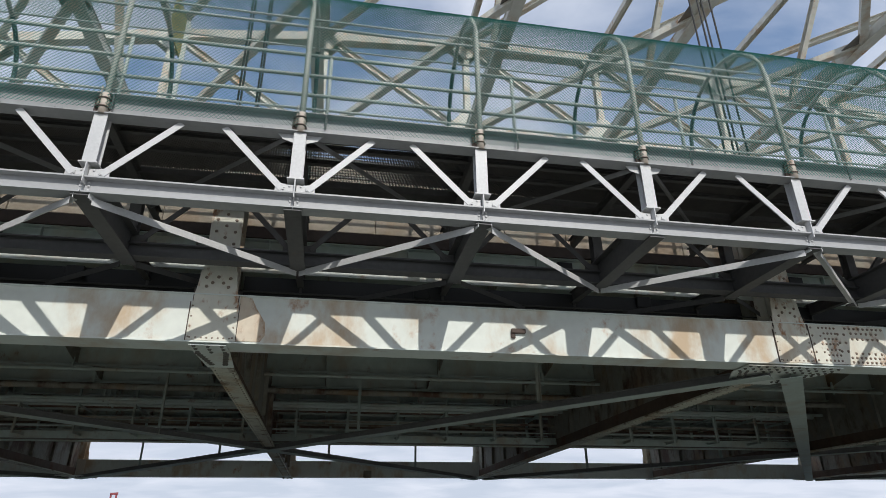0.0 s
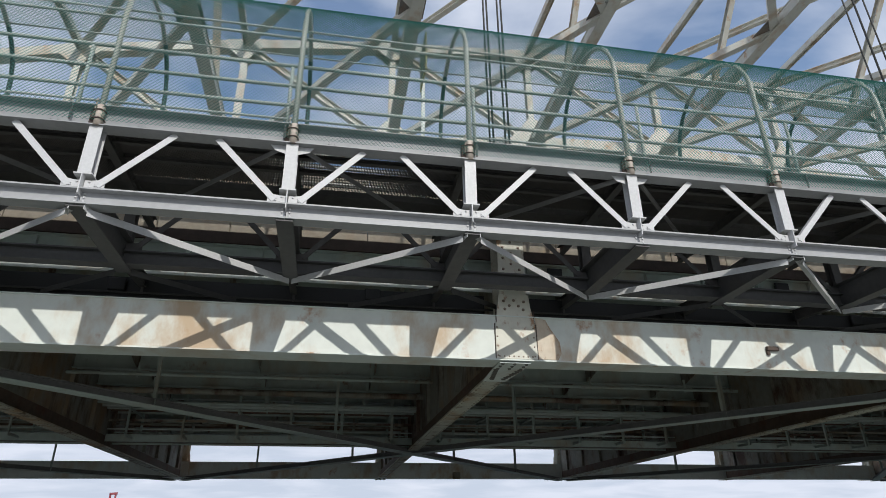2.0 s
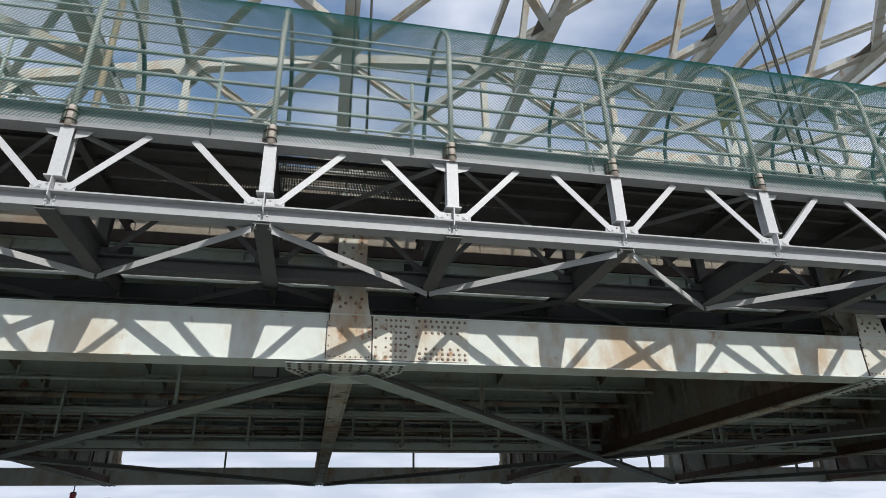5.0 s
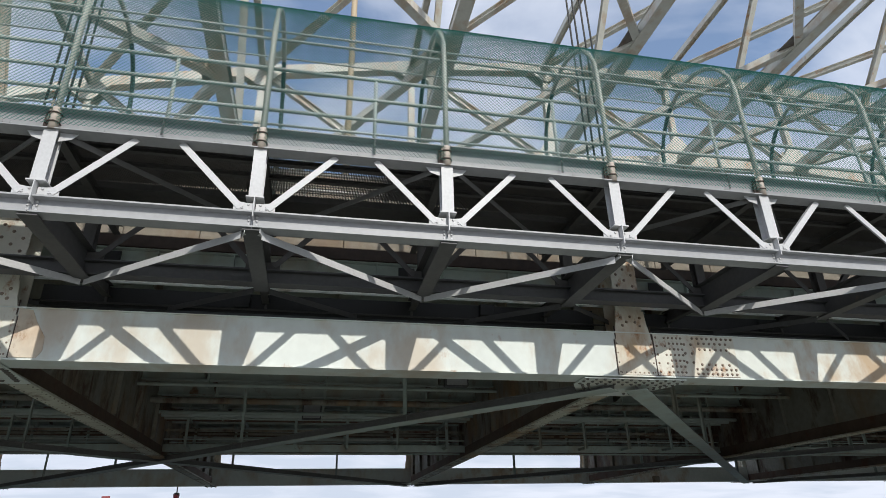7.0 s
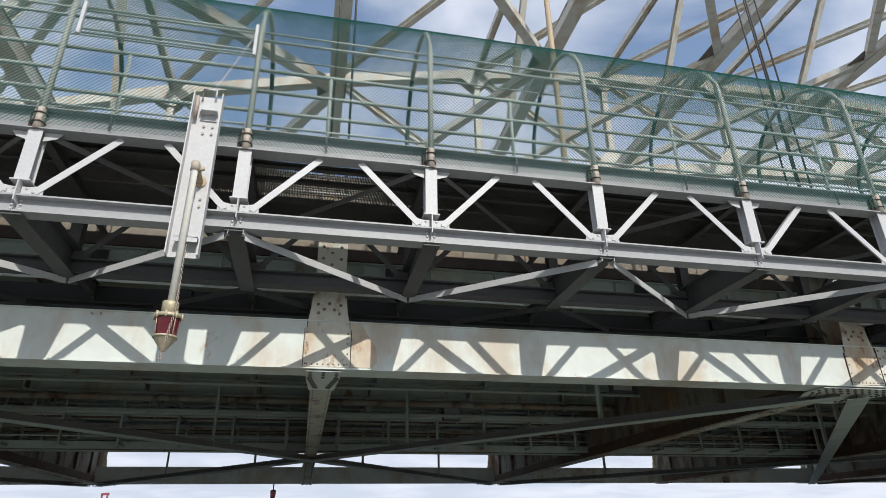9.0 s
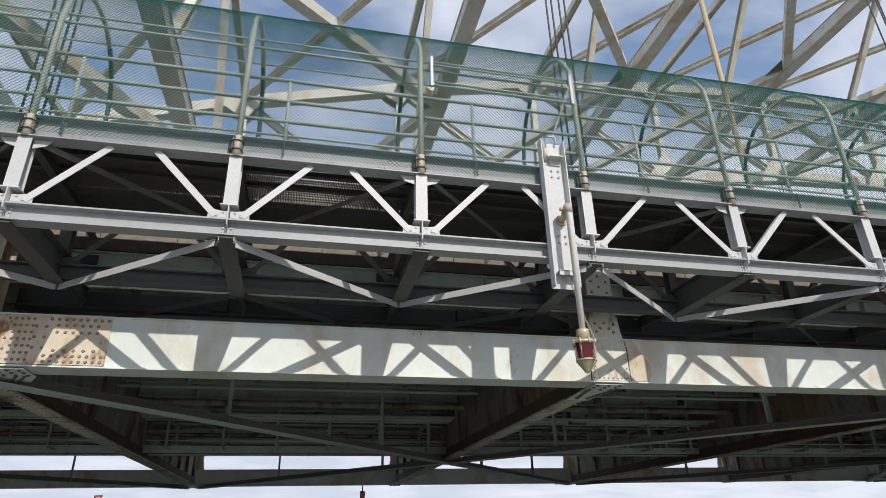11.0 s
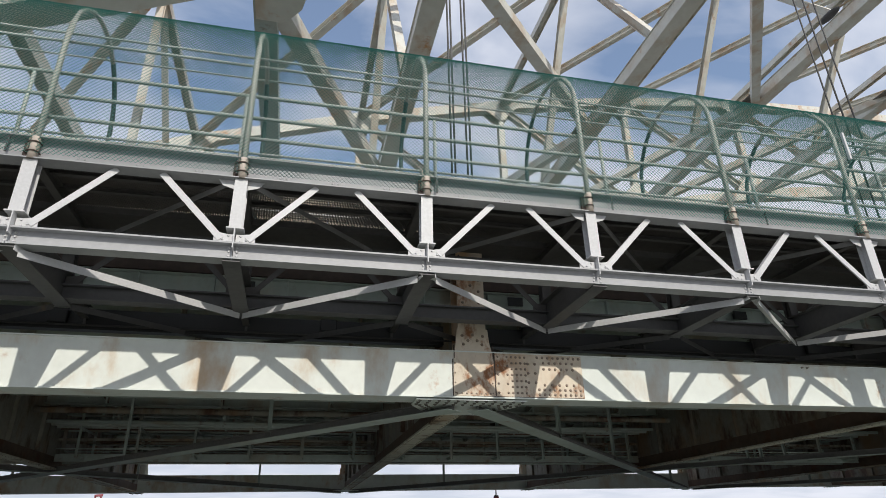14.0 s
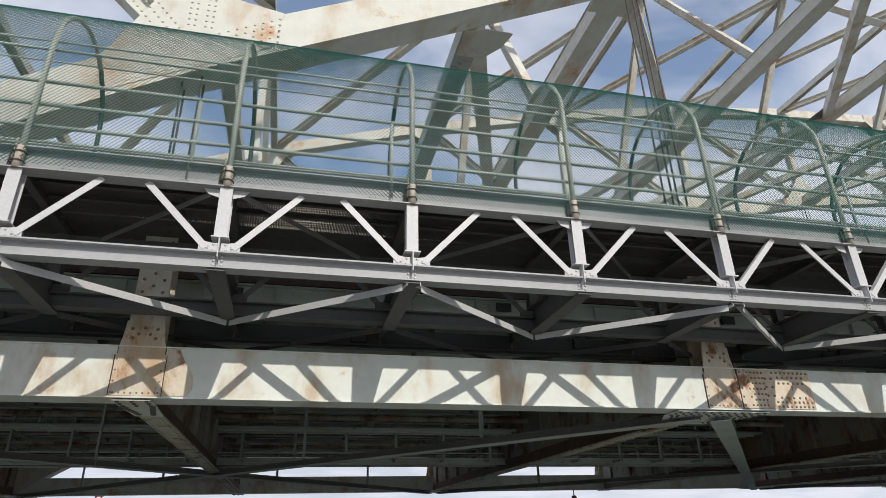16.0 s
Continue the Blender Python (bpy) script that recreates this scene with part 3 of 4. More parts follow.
def dark_gap_trough():
    """An assumed trough with cables, added black for the shaded gap beside the near girder, hung from the road edge
    beam.
    """
    g = thing("dark_gap_trough", "black trough added to fill the dark gap along the road edge beam", "trough")
    for p in range(P_MIN, P_MAX):
        bm = bmesh.new(); bar(bm, (px(p) + 0.36, 3.86, 3.84), (px(p + 1) - 0.36, 3.86, 3.84), 0.2, 0.42, "C", t=0.012); part("channel", bm, BLACK, g)
    box = made("splice_box", BLACK, lambda bm: (box_to(bm, Matrix.Identity(4), 0.34, 0.1, 0.26), bmesh.ops.bevel(bm, geom=bm.edges[:], offset=0.015, segments=1, affect="EDGES")))
    strap = made("strap", SHADED_STEEL, lambda bm: box_to(bm, Matrix.Identity(4), 0.05, 0.02, 0.62))
    for p in range(P_MIN, P_MAX):
        for i in range(4):
            again("strap", strap, g, T(px(p) + BAY * (i + 0.5), 3.745, 4.0))
        again("splice_box", box, g, T(px(p) + 4.1, 3.7, 3.86))
        again("splice_box", box, g, T(px(p) + 9.3, 3.7, 3.92))
    bm = bmesh.new(); tube(bm, [(XA, 3.7, 3.7), (XB, 3.7, 3.7)], 0.02, 6); part("cable", bm, ROPE, g)


dark_gap_trough()


# ---------------------------------------------------------------- hangers
def hanger(p, y, s):
    g = thing("hanger", "riveted steel hanger post with four wire ropes above", "hanger", "bridge hangers")
    x = px(p) + 0.03
    m = PAINT_HEAVY if p == -3 else PAINT_RUST
    yf = y - s * 0.275
    q = [(-0.43, 2.36), (0.45, 2.36), (0.43, 3.15), (0.36, 3.45), (0.33, 3.75), (-0.33, 3.75), (-0.36, 3.45), (-0.41, 3.15)]
    bm = bmesh.new(); plate(bm, q, T(x, yf - s * 0.012), 0.02); gp = part("gusset_plate", bm, m, g, "riveted gusset plate")
    if s > 0:
        for dx, z0, z1 in ((-0.437, 2.36, 3.1), (0.455, 2.36, 3.1), (-0.4, 3.12, 3.4), (0.42, 3.12, 3.4)):
            bm = bmesh.new(); box_to(bm, T(x + dx, yf - 0.012, (z0 + z1) / 2), 0.014, 0.03, z1 - z0); part("seam", bm, LEDGE, gp, "dark rust line along a plate edge")
    bm = bmesh.new(); bar(bm, (x, y, 3.28), (x, y, 6.1), 0.56, 0.6, "H", up=(1, 0, 0), t=0.03); post = part("post", bm, m, g)
    if s > 0:
        bm = bmesh.new()
        for dx, z in ((-0.2, 3.42), (0.2, 3.42), (-0.1, 3.5), (0.1, 3.5), (-0.22, 3.6), (0.22, 3.6), (0, 3.62)):
            rivet(bm, (x + dx, yf - 0.022, z), (0, -1, 0), 0.036)
        for k in range(8):
            for dx in (-0.39, 0.39):
                if k % 2 == 0:
                    rivet(bm, (x + dx, yf - 0.022, 2.42 + 0.1 * k), (0, -1, 0), 0.02)
            rivet(bm, (x - 0.36 + 0.1 * k, yf - 0.022, 2.41), (0, -1, 0), 0.02)
        tagged(part("rivets", bm, RIVET, gp), kind="stuff")
        bm = bmesh.new()
        for k in range(9):
            for dx in (-0.18, 0.0, 0.18):
                if (k + (dx == 0)) % 2:
                    rivet(bm, (x + dx, y - 0.282, 3.95 + 0.13 * k), (0, -1, 0), 0.036)
        tagged(part("rivets", bm, RIVET, post), kind="stuff")
    for dx in (-0.2, 0.2):
        for dy in (-0.16, 0.16):
            bm = bmesh.new(); tube(bm, [(x + dx, y + dy, 6.0), (x + dx, y + dy, z_low(x))], 0.026, 6); part("rope", bm, ROPE, g)


for p in range(P_MIN + 3, P_MAX + 1):
    hanger(p, Y_NEAR, 1)
    hanger(p, Y_FAR, -1)


# the tie frame lies on a slight grade against the footway
GRADE = T(-14, 0, 2.8) @ Matrix.Rotation(-0.0011, 4, "Y") @ T(14, 0, -2.8)
for ob in list(scene.objects):
    if ob.parent is None and ob.name.split(".")[0] in ("tie_girder", "floor_beam", "gusset_plate", "wind_brace", "hanger"):
        ob.matrix_basis = GRADE @ ob.matrix_basis


# ---------------------------------------------------------------- arch ribs and their bracing
def rib(y):
    g = thing("arch_rib", "trussed steel arch rib in weathered pale paint", "arch", "arch ribs")
    for p in range(P_MIN, P_MAX):
        a, b = px(p), px(p + 1)
        for f, w, h in ((z_low, 0.85, 1.05), (z_top, 0.8, 0.85)):
            bm = bmesh.new(); bar(bm, (a, y, f(a)), (b, y, f(b)), w, h); part("chord", bm, ARCH, g)
        bm = bmesh.new(); bar(bm, (a, y, z_low(a)), (a, y, z_top(a)), 0.6, 0.5, "H", up=(1, 0, 0), t=0.03); part("vertical", bm, ARCH, g)
        bm = bmesh.new(); bar(bm, (a, y, z_top(a)), (b, y, z_low(b)), 0.55, 0.5, "H", up=(0, 1, 0), t=0.03); part("diagonal", bm, ARCH, g)
        for f, k in ((z_low, 1), (z_top, -1)):
            d = (f(a + 1) - f(a - 1)) / 2
            q = [(-1.7, -1.7 * d - 0.5), (1.7, 1.7 * d - 0.5), (1.9, 1.9 * d + 0.5), (0.75, 1.75), (0.45, 2.25), (-0.45, 2.25), (-0.95, 1.5), (-1.9, -1.9 * d + 0.5)] if k > 0 else [(-1.5, -1.5 * d + 0.42), (1.5, 1.5 * d + 0.42), (1.5, 1.5 * d - 0.42), (0.7, 0.7 * d - 1.2), (0.35, -1.6), (-0.35, -1.6), (-0.7, -0.7 * d - 1.2), (-1.5, -1.5 * d - 0.42)]
            for e in (-1, 1):
                bm = bmesh.new(); plate(bm, q, T(a, y + e * 0.435, f(a)), 0.02); gp = part("gusset_plate", bm, ARCH, g)
                if k > 0 and e < 0 and y < 10 and p <= -2:
                    bm = bmesh.new()
                    for u in (-0.22, -0.08, 0.16, 0.3):
                        for v in range(8):
                            rivet(bm, (a + u, y - 0.446, f(a) + 0.75 + v * 0.17), (0, -1, 0), 0.034)
                    for u in range(9):
                        for v in (-0.38, -0.2, -0.02, 0.16, 0.34):
                            for h in (-1, 1):
                                xx = h * (0.3 + 0.19 * u)
                                rivet(bm, (a + xx, y - 0.446, f(a) + xx * d + v), (0, -1, 0), 0.034)
                    for u in range(8):
                        for v in (-0.2, 0.0, 0.2):
                            rivet(bm, (a - 0.55 - 0.11 * u + 0.8 * v, y - 0.446, f(a) + 0.45 + 0.13 * u + v * 0.8), (0, -1, 0), 0.034)
                    tagged(part("rivets", bm, ARCH, gp), kind="stuff")


rib(Y_NEAR)
rib(Y_FAR)


def brace(name, label, a, b, w, h, kind, up=(0, 0, 1), group="arch braces"):
    one(name, label, "brace", ARCH, lambda bm: bar(bm, a, b, w, h, kind, up, t=0.025), group)


def low(p, y):
    return Vector((px(p), y, z_low(px(p))))


def top(p, y):
    return Vector((px(p), y, z_top(px(p))))


def cross_strut(p):
    g = thing("cross_strut", "heavy box strut between the lower arch chords", "brace", "lower cross struts")
    a, b = low(p, Y_NEAR + 0.44), low(p, Y_FAR - 0.44)
    bm = bmesh.new(); bar(bm, a, b, 0.66, 0.75); part("box_beam", bm, ARCH, g)
    for s in (-1, 1):
        bm = bmesh.new(); box_to(bm, T(a.x, Y_MID, a.z + s * 0.385), 0.78, b.y - a.y, 0.018); part("cover_plate", bm, ARCH, g)
    for y, s in ((a.y, 1), (b.y, -1)):
        bm = bmesh.new(); box_to(bm, T(a.x, y + s * 0.55, a.z - 0.405), 1.5, 1.1, 0.02); part("end_gusset", bm, ARCH, g)
    bm = bmesh.new()
    for k in range(58):
        for dx in (-0.34, 0.34):
            rivet(bm, (a.x + dx, a.y + 0.3 + 0.5 * k, a.z - 0.395), (0, 0, -1), 0.03)
    tagged(part("rivets", bm, ARCH, g), kind="stuff")


Y1, Y3 = Y_NEAR + (Y_FAR - Y_NEAR) * 0.25, Y_NEAR + (Y_FAR - Y_NEAR) * 0.75
for p in range(P_MIN + 2, P_MAX + 1):
    if p >= -3:
        cross_strut(p)
    brace("top_strut", "steel strut between the upper arch chords", top(p, Y_NEAR + 0.44), top(p, Y_FAR - 0.44), 0.48, 0.55, "H", group="upper cross struts")
    if p > P_MIN + 2:
        for y in (Y_NEAR + 0.4, Y_FAR - 0.4):
            if p >= -2:
                brace("lower_brace", "box wind brace in the plane of the lower arch chords", low(p - 1, y), low(p, Y_MID), 0.5, 0.5, "box", group="lower arch wind braces")
            brace("upper_brace", "flanged wind brace in the plane of the upper arch chords", top(p - 1, y), top(p, Y_MID), 0.46, 0.5, "I", group="upper arch wind braces")
    for y in (Y1, Y3) if p >= -3 else ():
        brace("sway_brace", "slender sway brace between upper and lower struts", top(p, Y_MID), low(p, y), 0.42, 0.42, "H", (1, 0, 0), "sway braces")
    if p >= -3:
        one("node_plate", "black-stained gusset plate where the wind braces meet", "plate", NODE, lambda bm: box_to(bm, Matrix.Translation(low(p, Y_MID) + Vector((-0.25, 0, -0.05))), 1.5, 1.7, 0.06), "brace node plates")
XPORT = px(-3.5) + 1.0
PORTAL = thing("portal_strut", "deep portal strut between the lower arch chords", "brace")
bm = bmesh.new(); bar(bm, (XPORT, Y_NEAR + 0.44, z_low(XPORT) - 0.4), (XPORT, Y_FAR - 0.44, z_low(XPORT) - 0.4), 0.62, 0.6, "box"); part("beam", bm, TEAL, PORTAL)
for y in (Y_NEAR + 0.4, Y_FAR - 0.4):
    brace("portal_brace", "heavy brace from the portal strut to the next cross strut", (XPORT, y, z_low(XPORT) - 0.5), low(-3, Y_MID), 0.55, 0.55, "box", group="portal braces")
    e = 1 if y < Y_MID else -1
    bm = bmesh.new(); q = [bm.verts.new((XPORT + a, y + e * b, z_low(XPORT) - 0.72 + c)) for c in (0, 0.02) for a, b in ((-0.25, 0), (1.15, 0), (1.0, 0.6), (0.55, 1.2), (-0.25, 1.2))]
    bm.faces.new(q[:5]); bm.faces.new(q[5:])
    for i in range(5):
        bm.faces.new((q[i], q[(i + 1) % 5], q[5 + (i + 1) % 5], q[5 + i]))
    part("gusset_plate", bm, ARCH, PORTAL)
XE, ZE = px(-4), 13.5
one("end_strut", "flanged strut between the ribs above the roadway", "brace", ARCH, lambda bm: bar(bm, (XE, Y_NEAR + 0.3, ZE), (XE, Y_FAR - 0.3, ZE), 0.45, 0.55, "H", t=0.03))
brace("end_post", "slender post between the end strut and the top strut", (XE, Y_MID + 0.6, ZE + 0.3), (XE, Y_MID + 0.6, z_top(XE) - 0.2), 0.34, 0.36, "H", (1, 0, 0), "end frame braces")
brace("end_brace", "slender diagonal of the end frame", top(-4, Y_MID + 0.6), (XE, Y_FAR - 0.5, ZE + 0.2), 0.3, 0.32, "H", (1, 0, 0), "end frame braces")


# ---------------------------------------------------------------- walkway truss
def walkway():
    g = thing("walkway_truss", "galvanised steel truss of the outer footway", "walkway", at=WALK_AT)
    Y_IN = 2.3
    seg = made("top_chord", GALV_CHORD, lambda bm: bar(bm, (-BAY + 0.004, 0, 5.385), (-0.004, 0, 5.385), 0.28, 0.39, "I", t=0.016))
    low_seg = made("bottom_chord", GALV_CHORD, lambda bm: bar(bm, (-BAY + 0.004, 0, 3.915), (-0.004, 0, 3.915), 0.26, 0.28, "I", t=0.026))
    vert = made("vertical", GALV, lambda bm: bar(bm, (0, 0, 4.305), (0, 0, 5.188), 0.2, 0.2, "H", up=(1, 0, 0), t=0.014))
    foot = made("base_plate", GALV, lambda bm: box_to(bm, T(0, -0.01, 4.295), 0.27, 0.25, 0.02))
    stub = made("web_stub", GALV, lambda bm: box_to(bm, T(0, -0.085, 4.115), 0.016, 0.15, 0.34))
    bolt_a = made("bolts", GALV, lambda bm: [rivet(bm, (sx * dx, -0.045, z), (0, -1, 0), 0.022) for sx in (-1, 1) for dx, z in ((0.09, 4.19), (0.18, 4.13), (0.1, 4.1))])
    bolt_b = made("bolts", GALV, lambda bm: [rivet(bm, (sx * 0.06, -0.02, z), (0, -1, 0), 0.022) for sx in (-1, 1) for z in (3.99, 3.93, 3.86)])
    diag = {s: made("diagonal", GALV, lambda bm: bar(bm, *[(s * 0.2, 0, 4.13), (s * 1.2, 0, 5.18)][::s], 0.11, 0.105, "L", up=(-s * 0.72, 0, 0.69), t=0.012)) for s in (-1, 1)}
    guss = {s: made("gusset_plate", GALV, lambda bm: plate(bm, [(s * 0.02, 4.065), (s * 0.31, 4.065), (s * 0.31, 4.17), (s * 0.24, 4.24), (s * 0.12, 4.22), (s * 0.02, 4.22)], T(0, -0.035, 0), 0.014)) for s in (-1, 1)}
    # cross beam much darker than the chords, shade below the floor in its colour
    beam = made("cross_beam", GALV_DULL_SHADED, lambda bm: (bar(bm, (0, 0.14, 4.0), (0, 2.55, 4.0), 0.27, 0.53, "I", t=0.02), box_to(bm, T(0, 0.02, 3.748), 0.27, 0.24, 0.024)))
    # stub and deck beam coloured dark to hold the shade below the floor
    ext = made("beam_stub", SHADED_STEEL, lambda bm: bar(bm, (0, 2.55, 3.98), (0, 3.84, 4.05), 0.14, 0.26, "I", t=0.012))
    tbeam = made("deck_beam", SHADED_STEEL, lambda bm: bar(bm, (0, 0.11, 5.3), (0, 3.6, 5.3), 0.14, 0.2, "I", t=0.012))
    lat = {s: made("lateral_brace", GALV, lambda bm: bar(bm, *[(s * 0.12, 0.02, 3.68), (s * (BAY - 0.06), 2.42, 3.69)][::s], 0.12, 0.12, "L", t=0.01)) for s in (-1, 1)}
    # road-side brace repeats the outer one, coloured dark for the shade there
    lat2 = {s: made("lateral_brace", GALV_DULL_SHADED, lambda bm: bar(bm, *[(s * 0.12, 2.5, 3.72), (s * (BAY - 0.1), 4.6, 3.72)][::s], 0.08, 0.11, "L", t=0.01)) for s in (-1, 1)}
    # upper braces are galvanised too, the darker grey is their shade
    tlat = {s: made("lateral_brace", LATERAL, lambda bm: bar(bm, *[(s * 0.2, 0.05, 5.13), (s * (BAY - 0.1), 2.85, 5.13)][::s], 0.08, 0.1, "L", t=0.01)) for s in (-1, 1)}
    tlug = {s: made("lug_plate", GALV, lambda bm: plate(bm, [(s * 0.1, 0.0), (s * 0.36, 0.0), (s * 0.28, -0.1), (s * 0.1, -0.16)], T(0, -0.02, 5.185), 0.012)) for s in (-1, 1)}
    clip = {s: made("clip_angle", GALV, lambda bm: bar(bm, (s * 0.11, -0.1, 3.74), (s * 0.17, 0.1, 3.72), 0.05, 0.1, "L", t=0.01)) for s in (-1, 1)}
    bolt_c = made("bolts", GALV_CHORD, lambda bm: [rivet(bm, (dx, -0.008, z), (0, -1, 0), 0.02) for dx in (-0.62, -0.72, -1.5, -1.6, -2.35, -2.45) for z in (5.25, 5.31)])
    # inner truss: darker copies of the outer meshes, shade put into the steel colour
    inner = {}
    in_top = made("top_chord", SHADED_STEEL, lambda bm: bar(bm, (-BAY + 0.004, 0, 5.13), (-0.004, 0, 5.13), 0.12, 0.1, "L", t=0.012))
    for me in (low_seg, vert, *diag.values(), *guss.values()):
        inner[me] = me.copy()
        inner[me].materials[0] = SHADED_STEEL
    inner[low_seg].materials[0] = GALV_DULL_SHADED
    for j in range(J_MIN, J_MAX + 1):
        x = -BAY * j
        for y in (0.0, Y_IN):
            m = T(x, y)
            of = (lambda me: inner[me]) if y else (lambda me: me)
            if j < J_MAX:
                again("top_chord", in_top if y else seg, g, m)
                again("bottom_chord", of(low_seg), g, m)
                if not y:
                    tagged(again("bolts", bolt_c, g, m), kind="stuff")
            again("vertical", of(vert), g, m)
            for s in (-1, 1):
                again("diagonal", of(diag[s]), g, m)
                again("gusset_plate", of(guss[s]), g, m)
        m = T(x)
        again("base_plate", foot, g, m)
        again("web_stub", stub, g, m)
        tagged(again("bolts", bolt_a, g, m), kind="stuff")
        tagged(again("bolts", bolt_b, g, m), kind="stuff")
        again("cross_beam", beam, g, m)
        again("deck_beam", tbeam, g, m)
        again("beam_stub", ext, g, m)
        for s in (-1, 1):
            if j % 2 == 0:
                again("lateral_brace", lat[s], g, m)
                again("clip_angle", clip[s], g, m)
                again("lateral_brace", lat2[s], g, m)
            else:
                again("lateral_brace", tlat[s], g, m)
                again("lug_plate", tlug[s], g, m)
    # joists coloured as dark as the shade under the grating
    for y in (0.62, 1.12):
        bm = bmesh.new(); bar(bm, (XL, y, 5.4), (XR, y, 5.4), 0.09, 0.09, "I", t=0.01); part("deck_joist", bm, SHADED_STEEL, g)
    bm = bmesh.new(); bar(bm, (XL, 1.91, 5.42), (XR, 1.91, 5.42), 0.05, 0.14, "C", t=0.012); part("edge_joist", bm, SHADED_STEEL, g)
    # assumed plate, added to keep the sun off the road edge beam
    bm = bmesh.new(); box_to(bm, T((XL + XR) / 2, 2.79, 5.56), XR - XL, 1.44, 0.03); part("cover_plate", bm, SHADED_STEEL, g, "dark steel plate added beside the road to shade its edge")


walkway()


def grating():
    """Open steel grid floor: deep bars set close together across the walkway."""
    pitch, n = 0.03, int((XR - XL) / 0.03)
    v, f = [], []
    for i in range(n):
        x, k = XL + (i + 0.5) * pitch, len(v)
        for a, b, c in ((0, 0, 0), (1, 0, 0), (1, 1, 0), (0, 1, 0), (0, 0, 1), (1, 0, 1), (1, 1, 1), (0, 1, 1)):
            v.append((x - 0.004 + 0.008 * a, 0.15 + 1.72 * b, 5.455 + 0.1 * c))
        f += [tuple(k + q for q in u) for u in ((0, 3, 2, 1), (4, 5, 6, 7), (0, 1, 5, 4), (1, 2, 6, 5), (2, 3, 7, 6), (3, 0, 4, 7))]
    for i in range(18):
        y, k = 0.17 + 0.098 * i, len(v)
        for a, b, c in ((0, 0, 0), (1, 0, 0), (1, 1, 0), (0, 1, 0), (0, 0, 1), (1, 0, 1), (1, 1, 1), (0, 1, 1)):
            v.append((XL + (XR - XL) * a, y + 0.012 * b, 5.53 + 0.02 * c))
        f += [tuple(k + q for q in u) for u in ((0, 3, 2, 1), (4, 5, 6, 7), (0, 1, 5, 4), (1, 2, 6, 5), (2, 3, 7, 6), (3, 0, 4, 7))]
    me = bpy.data.meshes.new("deck_grating")
    me.from_pydata(v, [], f)
    me.materials.append(DECK)
    gr = tagged(new("deck_grating", me), "dark open steel bar grating floor of the footway", "grating", kind="stuff")
    gr.location = WALK_AT


grating()


# ---------------------------------------------------------------- fence
HY0, HY1, HZ, HR = -0.09, 2.7, 7.6, 1.4


def hoop_at(a):
    """A point of the hoop's arch: 0 at the outer spring, pi at the inner one."""
    r = (HY1 - HY0) / 2
    return HY0 + r - r * math.cos(a), HZ + HR * math.sin(a)


A_END = 2.05                     # where the mesh ends on the arch


def mesh_line(s):
    """Height along the mesh: s metres up from its lower edge, as (y, z)."""
    z0 = 5.27
    if s <= HZ - z0:
        return HY0 - 0.055, z0 + s
    a = min(A_END, (s - HZ + z0) / 1.45)
    r = (HY1 - HY0) / 2 + 0.055
    return HY0 + (HY1 - HY0) / 2 - r * math.cos(a), HZ + (HR + 0.055) * math.sin(a)


def mesh_build():
    """Diamond wire mesh of one bay, wire by wire."""
    pitch = BAY / 42
    total = HZ - 5.27 + A_END * 1.45
    v, f = [], []
    straight = HZ - 5.27

    def wire(x0, d):
        lo = max(0.0, (0 - x0) / d if d > 0 else (BAY - x0) / d)
        hi = min(total, (BAY - x0) / d if d > 0 else (0 - x0) / d)
        if hi - lo < 0.01:
            return
        ss = [lo]
        if lo < straight < hi:
            ss.append(straight)
        k = max(lo, straight)
        n = int(max(0.0, hi - k) / 0.22)
        ss += [k + (hi - k) * (i + 1) / (n + 1) for i in range(n)] if hi > straight else []
        ss.append(hi)
        base = len(v)
        r = 0.0058
        for s in ss:
            y, z = mesh_line(s)
            x = x0 + d * s - BAY
            wob = 0.004 * d
            for c, e in ((0, -1), (0.87, 0.5), (-0.87, 0.5)):
                v.append((x + r * c, y + r * e + wob, z))
        for i in range(len(ss) - 1):
            for q in range(3):
                a, b = base + 3 * i + q, base + 3 * i + (q + 1) % 3
                f.append((a, b, b + 3, a + 3))

    k = int(total / pitch) + 1
    for i in range(-k, 43):
        wire(i * pitch, 1)
    for i in range(0, 43 + k):
        wire(i * pitch, -1)
    me = bpy.data.meshes.new("wire_mesh")
    me.from_pydata(v, [], f)
    me.materials.append(MESH)
    return me


def inner_mesh_build():
    """Diamond wire mesh on the road side of the footway, wire by wire."""
    pitch, z0, total = BAY / 42, 5.58, 1.9
    v, f = [], []

    def wire(x0, d):
        lo = max(0.0, (0 - x0) / d if d > 0 else (BAY - x0) / d)
        hi = min(total, (BAY - x0) / d if d > 0 else (0 - x0) / d)
        if hi - lo < 0.01:
            return
        base, r = len(v), 0.0058
        for s in (lo, hi):
            for c, e in ((0, -1), (0.87, 0.5), (-0.87, 0.5)):
                v.append((x0 + d * s - BAY + r * c, HY1 + 0.06 + r * e + 0.004 * d, z0 + s))
        for q in range(3):
            f.append((base + q, base + (q + 1) % 3, base + 3 + (q + 1) % 3, base + 3 + q))

    k = int(total / pitch) + 1
    for i in range(-k, 43):
        wire(i * pitch, 1)
    for i in range(0, 43 + k):
        wire(i * pitch, -1)
    me = bpy.data.meshes.new("inner_mesh")
    me.from_pydata(v, [], f)
    me.materials.append(MESH)
    return me


